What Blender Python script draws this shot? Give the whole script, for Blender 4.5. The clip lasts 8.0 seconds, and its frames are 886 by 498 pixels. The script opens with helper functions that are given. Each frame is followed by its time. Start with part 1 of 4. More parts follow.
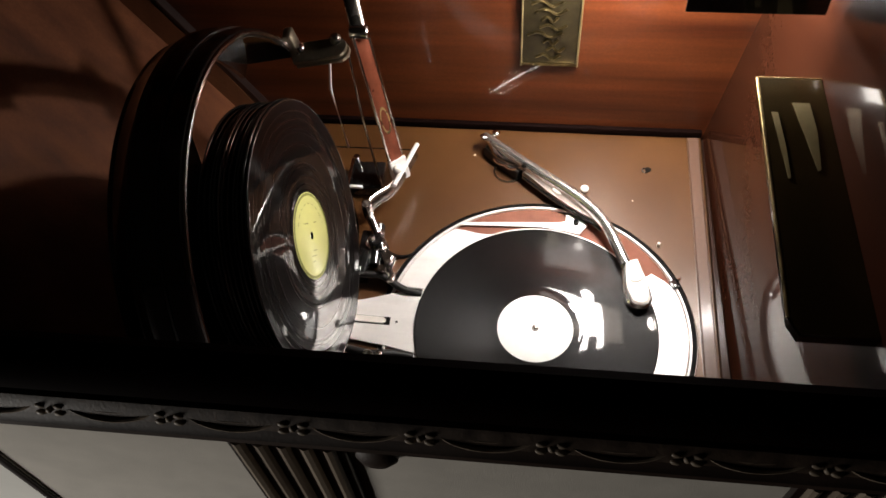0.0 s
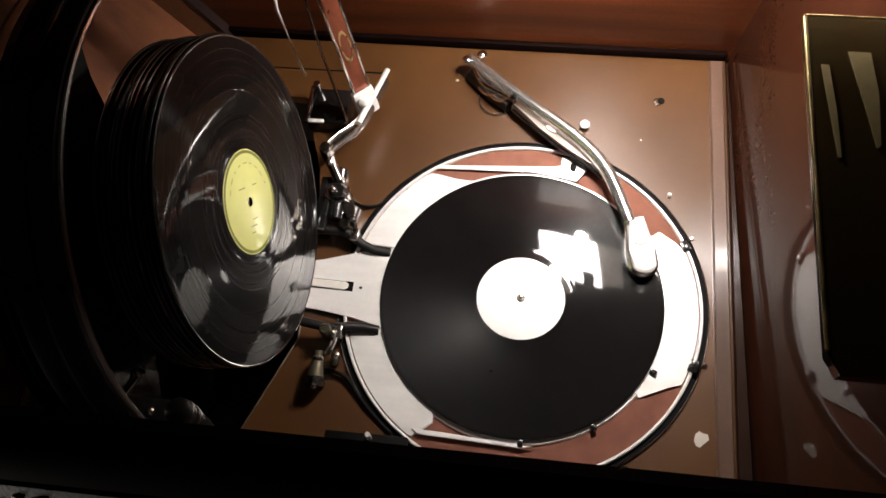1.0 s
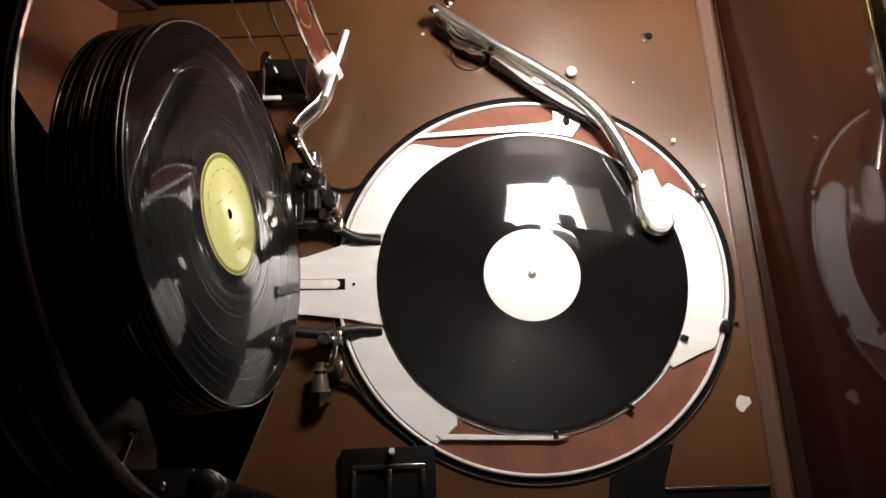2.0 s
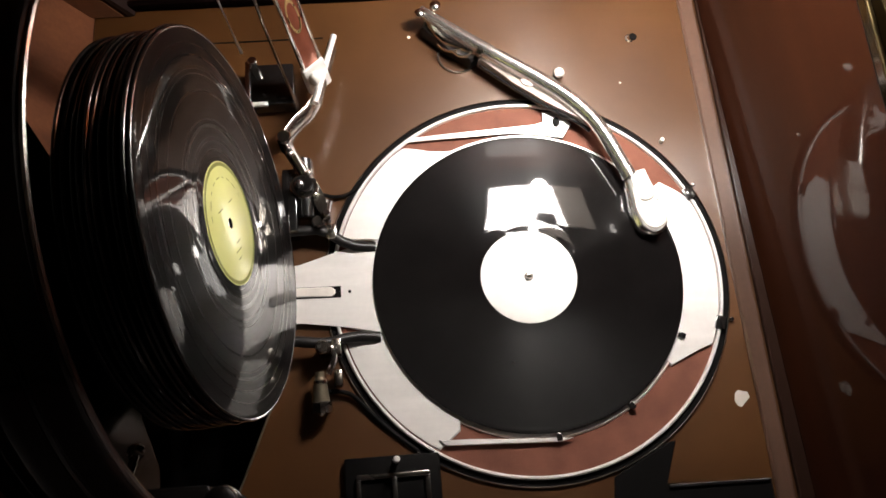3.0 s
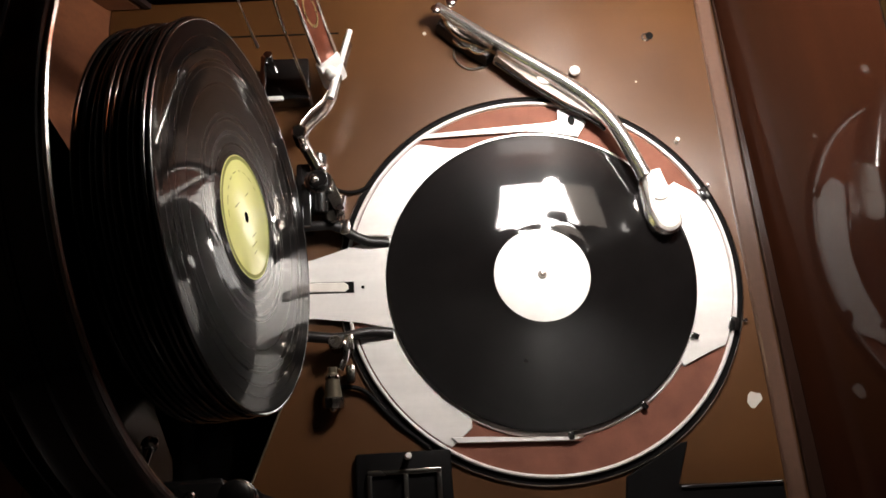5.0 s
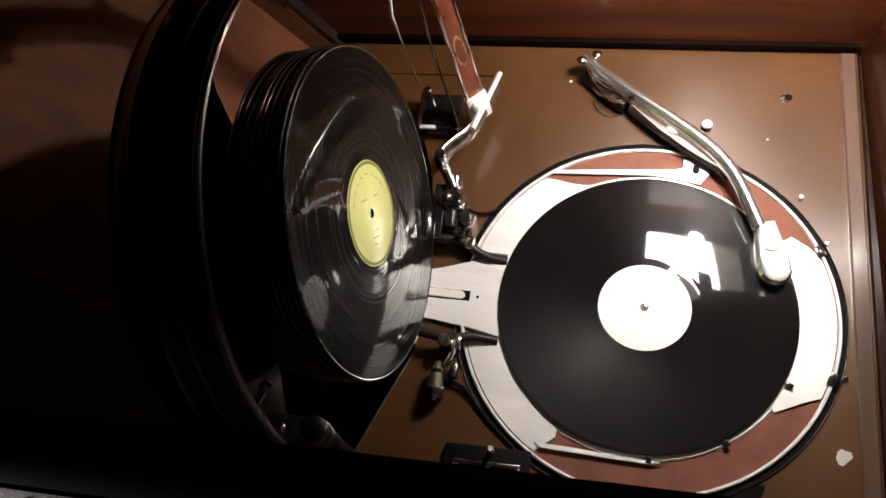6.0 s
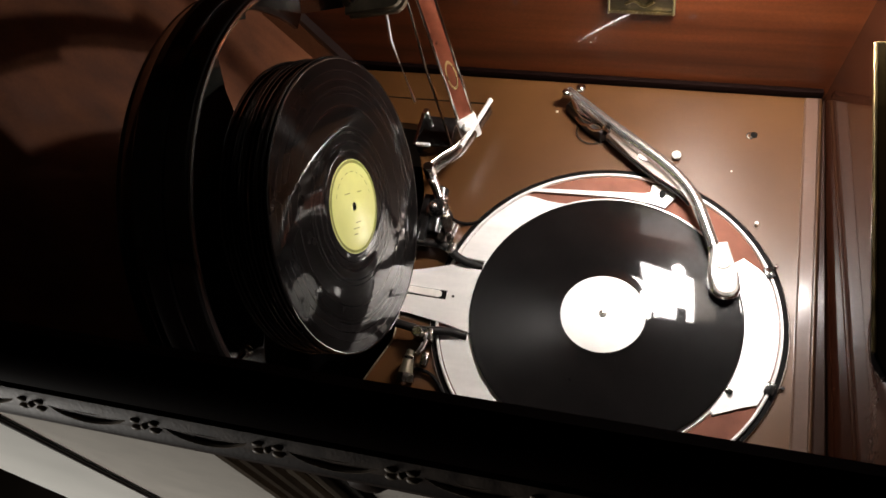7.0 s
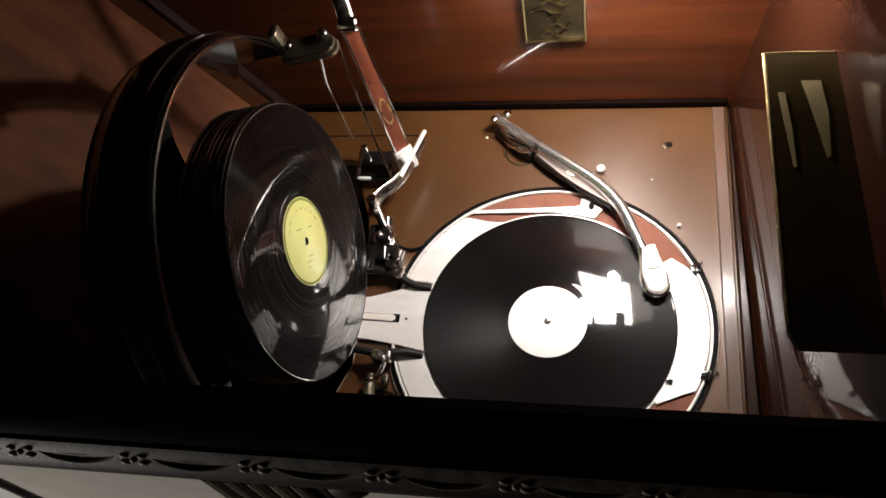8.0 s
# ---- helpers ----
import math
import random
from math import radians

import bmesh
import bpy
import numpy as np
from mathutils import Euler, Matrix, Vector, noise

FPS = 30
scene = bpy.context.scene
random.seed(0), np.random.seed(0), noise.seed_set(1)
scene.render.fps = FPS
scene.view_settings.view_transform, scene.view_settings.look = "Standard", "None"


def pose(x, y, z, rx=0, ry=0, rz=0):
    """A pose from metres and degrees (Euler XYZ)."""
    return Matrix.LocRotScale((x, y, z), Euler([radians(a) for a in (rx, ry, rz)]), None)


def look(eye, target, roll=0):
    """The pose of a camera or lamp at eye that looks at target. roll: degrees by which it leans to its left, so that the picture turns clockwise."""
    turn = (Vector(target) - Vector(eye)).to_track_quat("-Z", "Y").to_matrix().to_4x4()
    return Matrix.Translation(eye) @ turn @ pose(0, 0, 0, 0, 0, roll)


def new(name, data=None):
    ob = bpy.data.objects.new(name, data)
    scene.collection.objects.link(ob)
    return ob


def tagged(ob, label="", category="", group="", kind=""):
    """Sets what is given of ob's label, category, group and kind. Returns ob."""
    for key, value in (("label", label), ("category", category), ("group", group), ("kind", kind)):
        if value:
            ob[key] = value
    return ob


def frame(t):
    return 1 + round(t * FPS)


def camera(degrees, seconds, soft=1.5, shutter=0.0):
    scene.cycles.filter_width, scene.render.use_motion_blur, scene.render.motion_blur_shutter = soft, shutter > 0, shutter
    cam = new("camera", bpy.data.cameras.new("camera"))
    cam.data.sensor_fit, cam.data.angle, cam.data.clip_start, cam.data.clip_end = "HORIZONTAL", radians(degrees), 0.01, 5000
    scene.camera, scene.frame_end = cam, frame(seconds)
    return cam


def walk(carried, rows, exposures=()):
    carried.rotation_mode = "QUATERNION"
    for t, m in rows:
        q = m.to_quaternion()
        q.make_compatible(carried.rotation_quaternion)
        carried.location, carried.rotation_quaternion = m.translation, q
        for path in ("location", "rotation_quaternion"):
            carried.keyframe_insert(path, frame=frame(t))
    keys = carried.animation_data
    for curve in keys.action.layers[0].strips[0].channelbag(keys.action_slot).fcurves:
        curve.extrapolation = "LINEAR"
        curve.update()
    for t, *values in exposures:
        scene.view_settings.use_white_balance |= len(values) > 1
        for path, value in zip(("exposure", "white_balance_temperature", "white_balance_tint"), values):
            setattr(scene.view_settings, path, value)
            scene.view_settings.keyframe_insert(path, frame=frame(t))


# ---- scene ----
cam = camera(55.0, 8.0, soft=1.6)
PATH = [
    (0, (-0.008, -0.433, 0.79), (-0.215, 0.675, -0.861), -5.6),
    (0.2, (-0.004, -0.404, 0.769), (-0.225, 0.674, -0.901), -5.5),
    (0.5, (0.014, -0.351, 0.757), (-0.254, 0.618, -0.972), -7.4),
    (0.7, (0.019, -0.326, 0.744), (-0.24, 0.566, -1.027), -8.6),
    (1, (0.007, -0.284, 0.719), (-0.201, 0.544, -1.089), -8.4),
    (1.2, (-0.016, -0.259, 0.704), (-0.124, 0.522, -1.134), -4.7),
    (1.5, (-0.035, -0.233, 0.695), (-0.103, 0.498, -1.165), -4.9),
    (1.7, (-0.05, -0.221, 0.684), (-0.098, 0.468, -1.193), -4.7),
    (2.8, (-0.114, -0.2, 0.658), (0.027, 0.444, -1.23), 7.9),
    (3, (-0.109, -0.205, 0.665), (0.008, 0.462, -1.217), 5.7),
    (3.2, (-0.116, -0.2, 0.663), (0.013, 0.447, -1.225), 6.8),
    (3.5, (-0.114, -0.204, 0.663), (0.024, 0.452, -1.221), 7.2),
    (4, (-0.113, -0.205, 0.661), (0.016, 0.433, -1.23), 6.6),
    (4.2, (-0.123, -0.196, 0.659), (0.047, 0.417, -1.237), 10.4),
    (5.3, (-0.104, -0.218, 0.671), (-0.108, 0.475, -1.205), -1),
    (5.5, (-0.079, -0.235, 0.685), (-0.252, 0.475, -1.177), -11.7),
    (5.8, (-0.055, -0.252, 0.711), (-0.382, 0.501, -1.113), -18.8),
    (6, (-0.031, -0.27, 0.713), (-0.419, 0.522, -1.082), -19.8),
    (6.2, (-0.007, -0.289, 0.718), (-0.428, 0.523, -1.061), -20.1),
    (6.5, (0.028, -0.314, 0.73), (-0.443, 0.561, -1.005), -19.1),
    (6.8, (0.066, -0.339, 0.739), (-0.492, 0.57, -0.953), -21.1),
    (7, (0.055, -0.339, 0.747), (-0.46, 0.556, -0.966), -19.4),
    (7.2, (0.07, -0.347, 0.75), (-0.47, 0.561, -0.948), -22.1),
    (7.5, (0.056, -0.352, 0.773), (-0.385, 0.591, -0.935), -18.7),
    (7.8, (0.072, -0.375, 0.78), (-0.367, 0.619, -0.899), -20.5),
    (8, (0.058, -0.371, 0.785), (-0.322, 0.616, -0.913), -17),
]
walk(cam, [(t, look(eye, target, roll)) for t, eye, target, roll in PATH])

# ---- world, lamps, exposure ----
scene.view_settings.exposure = 0.0
world = bpy.data.worlds.new("dim_room")
scene.world = world
world.use_nodes = True
bg = world.node_tree.nodes["Background"]
bg.inputs[0].default_value = (1.0, 0.86, 0.72, 1)
bg.inputs[1].default_value = 0.004


def lamp_light(name, kind, m, watts, colour, **more):
    d = bpy.data.lights.new(name, kind)
    d.energy, d.color = watts, colour
    if kind == "AREA":
        d.shape, d.size, d.size_y = "RECTANGLE", more["size"], more["size_y"]
    else:
        d.shadow_soft_size = more["radius"]
    if "spread" in more:
        d.spread = radians(more["spread"])
    o = new(name, d)
    o.matrix_world = m
    return o


BULB = (0.212, 0.197, 0.306)
lamp_light("bulb_light", "POINT", pose(*BULB), 1.1, (1.0, 0.93, 0.86), radius=0.011)
lamp_light("main_bulb_light", "POINT", pose(0.076, 0.216, 0.292), 3.3, (1.0, 0.93, 0.86), radius=0.010)
lamp_light("room_light", "AREA", look((-1.5, -1.1, -0.25), (-0.5, -0.25, -0.1)), 2.5, (1.0, 0.95, 0.88), size=0.5, size_y=0.5, spread=70)


# ---- materials ----
def material(name, colour, rough=0.5, metal=0.0, grain=(60, 60, 60), vary=0.25, fine=220.0, bump=0.05, dark=None,
             coat=0.0, rough_vary=0.12, ior=1.5, sheen=0.0, emit=None, coat_rough=0.06):
    """A surface with broad stains and fine grain in its own space."""
    m = bpy.data.materials.new(name)
    m.use_nodes = True
    nt = m.node_tree
    b = nt.nodes["Principled BSDF"]
    co = nt.nodes.new("ShaderNodeTexCoord")
    mp = nt.nodes.new("ShaderNodeMapping")
    mp.inputs["Scale"].default_value = grain
    nt.links.new(co.outputs["Object"], mp.inputs[0])
    n1 = nt.nodes.new("ShaderNodeTexNoise")
    n1.inputs["Scale"].default_value, n1.inputs["Detail"].default_value = 1.0, 6.0
    nt.links.new(mp.outputs[0], n1.inputs["Vector"])
    n2 = nt.nodes.new("ShaderNodeTexNoise")
    n2.inputs["Scale"].default_value, n2.inputs["Detail"].default_value = fine, 4.0
    nt.links.new(co.outputs["Object"], n2.inputs["Vector"])
    ramp = nt.nodes.new("ShaderNodeValToRGB")
    lo = dark or tuple(c * (1 - vary) for c in colour)
    ramp.color_ramp.elements[0].color, ramp.color_ramp.elements[1].color = (*lo, 1), (*colour, 1)
    ramp.color_ramp.elements[0].position, ramp.color_ramp.elements[1].position = 0.3, 0.7
    nt.links.new(n1.outputs["Fac"], ramp.inputs[0])
    mix = nt.nodes.new("ShaderNodeMix")
    mix.data_type, mix.blend_type = "RGBA", "MULTIPLY"
    mix.inputs[0].default_value = vary * 0.8
    nt.links.new(ramp.outputs[0], mix.inputs[6])
    nt.links.new(n2.outputs["Fac"], mix.inputs[7])
    nt.links.new(mix.outputs[2], b.inputs["Base Color"])
    rr = nt.nodes.new("ShaderNodeMapRange")
    rr.inputs[3].default_value, rr.inputs[4].default_value = max(0.02, rough - rough_vary), rough + rough_vary
    nt.links.new(n1.outputs["Fac"], rr.inputs[0])
    nt.links.new(rr.outputs[0], b.inputs["Roughness"])
    b.inputs["Metallic"].default_value, b.inputs["IOR"].default_value = metal, ior
    b.inputs["Coat Weight"].default_value, b.inputs["Coat Roughness"].default_value = coat, coat_rough
    b.inputs["Sheen Weight"].default_value = sheen
    if bump:
        bp = nt.nodes.new("ShaderNodeBump")
        bp.inputs["Strength"].default_value, bp.inputs["Distance"].default_value = bump, 0.001
        nt.links.new(n2.outputs["Fac"], bp.inputs["Height"])
        nt.links.new(bp.outputs[0], b.inputs["Normal"])
    if emit:
        b.inputs["Emission Color"].default_value, b.inputs["Emission Strength"].default_value = (*emit[0], 1), emit[1]
    return m


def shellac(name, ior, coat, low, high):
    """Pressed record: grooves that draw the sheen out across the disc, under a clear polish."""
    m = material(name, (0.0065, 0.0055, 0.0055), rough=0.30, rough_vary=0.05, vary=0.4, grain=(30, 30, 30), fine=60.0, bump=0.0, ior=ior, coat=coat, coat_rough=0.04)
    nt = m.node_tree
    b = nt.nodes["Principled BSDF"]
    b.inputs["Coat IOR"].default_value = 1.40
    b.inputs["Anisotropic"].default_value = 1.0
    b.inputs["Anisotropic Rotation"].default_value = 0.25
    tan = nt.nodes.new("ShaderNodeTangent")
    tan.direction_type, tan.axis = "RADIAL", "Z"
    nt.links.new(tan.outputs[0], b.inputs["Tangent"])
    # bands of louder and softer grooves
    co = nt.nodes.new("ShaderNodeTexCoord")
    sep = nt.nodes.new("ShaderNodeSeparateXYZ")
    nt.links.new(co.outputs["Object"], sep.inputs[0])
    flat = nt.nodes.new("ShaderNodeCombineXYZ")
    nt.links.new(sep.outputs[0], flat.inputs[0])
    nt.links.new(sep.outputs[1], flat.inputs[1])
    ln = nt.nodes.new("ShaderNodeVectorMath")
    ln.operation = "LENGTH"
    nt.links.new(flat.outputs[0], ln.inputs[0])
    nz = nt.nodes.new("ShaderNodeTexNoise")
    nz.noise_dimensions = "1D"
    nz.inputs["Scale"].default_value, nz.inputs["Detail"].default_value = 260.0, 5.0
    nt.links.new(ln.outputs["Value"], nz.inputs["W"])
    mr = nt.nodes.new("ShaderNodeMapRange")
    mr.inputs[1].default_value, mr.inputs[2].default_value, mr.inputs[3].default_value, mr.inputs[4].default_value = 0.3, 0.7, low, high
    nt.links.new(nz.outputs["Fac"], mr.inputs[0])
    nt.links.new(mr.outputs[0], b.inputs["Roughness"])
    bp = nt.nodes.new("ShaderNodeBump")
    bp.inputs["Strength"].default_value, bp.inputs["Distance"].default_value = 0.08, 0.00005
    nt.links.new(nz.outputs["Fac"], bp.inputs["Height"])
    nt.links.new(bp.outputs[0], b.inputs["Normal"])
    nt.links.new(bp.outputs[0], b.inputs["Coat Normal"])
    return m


M_WOOD = material("mahogany", (0.118, 0.0300, 0.0092), 0.34, grain=(2.2, 38, 38), vary=0.45, fine=300, bump=0.03, dark=(0.034, 0.0080, 0.0036), coat=0.35, ior=1.25, coat_rough=0.05)
M_WOOD_UP = material("mahogany_upright", (0.20, 0.068, 0.028), 0.6, grain=(30, 30, 3), vary=0.4, fine=300, bump=0.04, dark=(0.095, 0.030, 0.013), ior=1.25)
M_BATTEN = material("orange_brown_batten", (0.27, 0.115, 0.055), 0.5, grain=(40, 40, 4), vary=0.35, fine=260, bump=0.05, ior=1.3)
M_BRONZE = material("bronzed_steel", (0.34, 0.29, 0.21), 0.32, metal=0.8, vary=0.35, grain=(60, 60, 60), bump=0.04)
# Far darker than the back board: this side's weak light is in the colour.
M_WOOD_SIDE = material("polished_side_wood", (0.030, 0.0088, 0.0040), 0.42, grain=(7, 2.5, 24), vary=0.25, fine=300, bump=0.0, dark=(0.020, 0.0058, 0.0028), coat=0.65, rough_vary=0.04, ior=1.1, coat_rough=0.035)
M_WOOD_DARK = material("dark_stained_wood", (0.020, 0.008, 0.006), 0.42, grain=(4, 50, 50), vary=0.4, fine=260, bump=0.05, coat=0.3)
# Dark stained wood again, with the rail's shade put into its colour.
M_RAIL = material("shaded_rail_wood", (0.006, 0.0026, 0.0022), 0.6, grain=(4, 50, 50), vary=0.3, fine=260, bump=0.05, ior=1.06)
M_LEDGE = material("brown_ledge_wood", (0.022, 0.0105, 0.0072), 0.24, grain=(20, 3, 20), vary=0.3, fine=300, bump=0.01, ior=1.45, rough_vary=0.04)
M_PALE_WOOD = material("pale_worn_wood", (0.115, 0.060, 0.040), 0.38, grain=(60, 5, 60), vary=0.4, fine=260, bump=0.05, coat=0.8, coat_rough=0.15)
M_MOULD = material("dark_brown_moulding", (0.040, 0.022, 0.015), 0.5, grain=(20, 60, 60), vary=0.5, fine=400, bump=0.15)
M_CARVED = material("carved_worn_wood", (0.090, 0.060, 0.042), 0.5, grain=(90, 90, 90), vary=0.6, fine=500, bump=0.2, dark=(0.026, 0.015, 0.010))
M_DECK = material("brown_lacquered_metal", (0.091, 0.0355, 0.0090), 0.36, grain=(9, 9, 9), vary=0.2, fine=700, bump=0.03, dark=(0.056, 0.0210, 0.0052), coat=0.6, rough_vary=0.06, coat_rough=0.24)
M_CHROME = material("polished_chrome", (0.80, 0.77, 0.74), 0.14, metal=1.0, vary=0.08, grain=(20, 20, 20), bump=0.01, rough_vary=0.06)
M_SATIN = material("brushed_nickel", (0.93, 0.90, 0.87), 0.36, metal=0.3, vary=0.12, grain=(12, 90, 12), bump=0.04, rough_vary=0.08)
M_ARM = material("worn_plated_arm", (0.88, 0.85, 0.81), 0.22, metal=0.95, vary=0.04, grain=(12, 12, 12), bump=0.0, rough_vary=0.06)
M_OLD_CHROME = material("tarnished_chrome", (0.42, 0.38, 0.34), 0.25, metal=1.0, vary=0.4, grain=(70, 70, 70), bump=0.05)
M_FELT = material("red_brown_flock", (0.225, 0.090, 0.062), 0.7, grain=(40, 40, 40), vary=0.3, fine=1500, bump=0.3, ior=1.2)
M_BLACK = material("black_enamel", (0.010, 0.0092, 0.009), 0.2, vary=0.3, grain=(30, 30, 30), bump=0.02, coat=1.0)
M_GLOSS = material("dark_glossy_pressing", (0.016, 0.017, 0.015), 0.17, ior=1.5, vary=0.4, grain=(25, 25, 25), fine=22, bump=0.9, coat=0.9, coat_rough=0.08)
M_DULL = material("dull_chrome", (0.56, 0.50, 0.45), 0.2, metal=1.0, vary=0.3, grain=(50, 50, 50), bump=0.02)
M_BODY = material("dull_arm_metal", (0.30, 0.25, 0.215), 0.42, metal=0.55, vary=0.25, grain=(40, 40, 40), bump=0.03)
M_IRON = material("blackened_iron", (0.009, 0.0075, 0.007), 0.38, vary=0.4, grain=(50, 50, 50), bump=0.1, ior=1.35)
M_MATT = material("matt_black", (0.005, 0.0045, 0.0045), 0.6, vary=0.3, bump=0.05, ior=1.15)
M_RECORD = shellac("shellac", 1.085, 0.55, 0.24, 0.36)
# The same shellac with extra reflectance put in for the played record's sheen.
M_PLAYED = shellac("played_sheen_shellac", 1.14, 0.75, 0.29, 0.37)
M_RIM = material("polished_shellac_edge", (0.010, 0.009, 0.0085), 0.2, vary=0.3, grain=(40, 40, 40), bump=0.0, coat=1.0, coat_rough=0.06, ior=1.5)
M_LABEL = material("cream_paper", (0.92, 0.91, 0.87), 0.6, vary=0.08, fine=900, bump=0.05)
M_LIME = material("lime_yellow_paper", (0.80, 0.82, 0.29), 0.45, vary=0.08, fine=900, bump=0.05, coat=1.0, coat_rough=0.2)
M_OLIVE = material("olive_ink", (0.24, 0.26, 0.045), 0.55, vary=0.2, bump=0.0)
M_IVORY = material("ivory_plastic", (0.80, 0.76, 0.70), 0.25, vary=0.06, bump=0.0, coat=0.4)
M_COPPER = material("copper_brown_metal", (0.34, 0.095, 0.050), 0.3, metal=0.6, vary=0.4, grain=(60, 60, 20), bump=0.05)
M_BRASS = material("aged_brass", (0.27, 0.20, 0.09), 0.38, metal=1.0, vary=0.5, grain=(80, 80, 80), bump=0.15, dark=(0.10, 0.075, 0.035))
M_TARNISH = material("tarnished_dark_brass", (0.060, 0.045, 0.019), 0.42, metal=0.6, vary=0.5, grain=(50, 50, 50), bump=0.1, dark=(0.022, 0.016, 0.008))
M_GILT = material("worn_gilt", (0.62, 0.44, 0.20), 0.28, metal=0.8, vary=0.2, grain=(60, 60, 60), bump=0.02)
M_GLASSY = material("olive_brass_lacquer", (0.026, 0.0165, 0.0058), 0.13, metal=0.3, vary=0.2, grain=(14, 14, 14), bump=0.0, coat=0.5, rough_vary=0.03)
M_INLAY = material("pale_brass_inlay", (0.24, 0.19, 0.09), 0.35, metal=0.5, vary=0.25, grain=(40, 40, 40), bump=0.04)
M_CLOTH = material("beige_grille_cloth", (0.58, 0.54, 0.48), 0.85, vary=0.15, grain=(25, 25, 25), fine=900, bump=0.5)
M_REED = material("pale_reeded_wood", (0.34, 0.27, 0.20), 0.5, grain=(60, 60, 4), vary=0.5, fine=300, bump=0.1, dark=(0.14, 0.10, 0.07))
M_PANEL = material("off_white_paint", (0.80, 0.79, 0.74), 0.5, vary=0.08, grain=(10, 10, 10), fine=300, bump=0.05)
M_CHIP = material("grey_primer", (0.55, 0.50, 0.45), 0.6, vary=0.1, bump=0.1)
# Emission stands in for bulb light thrown back by the enamel.
M_WHITE = material("glowing_enamel", (0.8, 0.77, 0.72), 0.4, vary=0.05, bump=0.0, emit=((1.0, 0.95, 0.90), 124.0))
# Greyer copy of the reflector enamel, for its end in shade.
M_ENAMEL = material("shaded_enamel", (0.62, 0.57, 0.52), 0.5, vary=0.08, bump=0.0)
M_PLASTER = material("room_plaster", (0.42, 0.36, 0.30), 0.8, vary=0.1, grain=(3, 3, 3), fine=80, bump=0.1)
M_CARPET = material("dark_carpet", (0.10, 0.07, 0.05), 0.9, vary=0.3, grain=(8, 8, 8), fine=400, bump=0.4)


# ---- mesh helpers ----
def finish(name, bm, mat, parent=None, label="", smooth=True, m=None):
    me = bpy.data.meshes.new(name)
    bmesh.ops.recalc_face_normals(bm, faces=bm.faces)
    bm.to_mesh(me)
    bm.free()
    me.materials.append(mat)
    if smooth:
        me.shade_smooth()
        me.set_sharp_from_angle(angle=radians(35))
    o = new(name, me)
    if m is not None:
        o.matrix_world = m
    if parent is not None:
        o.parent = parent
    if label:
        tagged(o, label=label)
    return o


def part(name, bm, mat, parent, label="", smooth=True, m=None):
    return finish(name, bm, mat, parent, label, smooth, m)


def thing(name, place, label, category, group="", kind=""):
    e = new(name)
    e.empty_display_size = 0.02
    e.matrix_world = place if isinstance(place, Matrix) else Matrix.Translation(place)
    return tagged(e, label=label, category=category, group=group, kind=kind)


def box(x0, x1, y0, y1, z0, z1, bevel=0.0, bm=None, m=None, seg=2):
    b = bmesh.new()
    bmesh.ops.create_cube(b, size=1.0)
    for v in b.verts:
        v.co = Vector((x0 + (v.co.x + 0.5) * (x1 - x0), y0 + (v.co.y + 0.5) * (y1 - y0), z0 + (v.co.z + 0.5) * (z1 - z0)))
    if bevel:
        bmesh.ops.bevel(b, geom=b.edges[:], offset=bevel, segments=seg, profile=0.5, affect="EDGES")
    if m is not None:
        b.transform(m)
    return merge(bm, b)


def merge(bm, b):
    if bm is None:
        return b
    me = bpy.data.meshes.new("tmp")
    b.to_mesh(me)
    b.free()
    bm.from_mesh(me)
    bpy.data.meshes.remove(me)
    return bm


def lathe(profile, steps=48, bm=None, m=None, a0=0.0, a1=360.0):
    """Turns (radius, height) pairs round z."""
    b = bm or bmesh.new()
    full = abs(a1 - a0) >= 359.9
    n = steps if full else steps + 1
    rings = []
    for i in range(n):
        a = radians(a0 + (a1 - a0) * i / steps)
        ring = []
        for r, z in profile:
            v = Vector((r * math.cos(a), r * math.sin(a), z))
            ring.append(b.verts.new(m @ v if m is not None else v))
        rings.append(ring)
    for i in range(n if full else n - 1):
        p, q = rings[i], rings[(i + 1) % n]
        for k in range(len(profile) - 1):
            b.faces.new((p[k], q[k], q[k + 1], p[k + 1]))
    if not full:
        b.faces.new(rings[0])
        b.faces.new(rings[-1][::-1])
    bmesh.ops.remove_doubles(b, verts=b.verts, dist=1e-6)
    return b


def tube(points, radius, steps=10, bm=None, flat=1.0, up=(0, 0, 1), radii=None, smooth=0):
    """A bar of round or flattened section along points; smooth: rounds of corner cutting."""
    pts = [Vector(p) for p in points]
    rad = list(radii) if radii else [radius] * len(pts)
    for _ in range(smooth):
        np_, nr = [pts[0]], [rad[0]]
        for i in range(len(pts) - 1):
            np_ += [pts[i].lerp(pts[i + 1], 0.25), pts[i].lerp(pts[i + 1], 0.75)]
            nr += [rad[i] * 0.75 + rad[i + 1] * 0.25, rad[i] * 0.25 + rad[i + 1] * 0.75]
        pts, rad = np_ + [pts[-1]], nr + [rad[-1]]
    b = bm or bmesh.new()
    rings = []
    for i, p in enumerate(pts):
        d = (pts[min(i + 1, len(pts) - 1)] - pts[max(i - 1, 0)]).normalized()
        s = d.cross(Vector(up))
        s = s.normalized() if s.length > 1e-4 else Vector((1, 0, 0))
        w = s.cross(d)
        rings.append([b.verts.new(p + rad[i] * (math.cos(a) * s + flat * math.sin(a) * w)) for a in [2 * math.pi * k / steps for k in range(steps)]])
    for p, q in zip(rings, rings[1:]):
        for k in range(steps):
            b.faces.new((p[k], p[(k + 1) % steps], q[(k + 1) % steps], q[k]))
    b.faces.new(rings[0][::-1])
    b.faces.new(rings[-1])
    return b


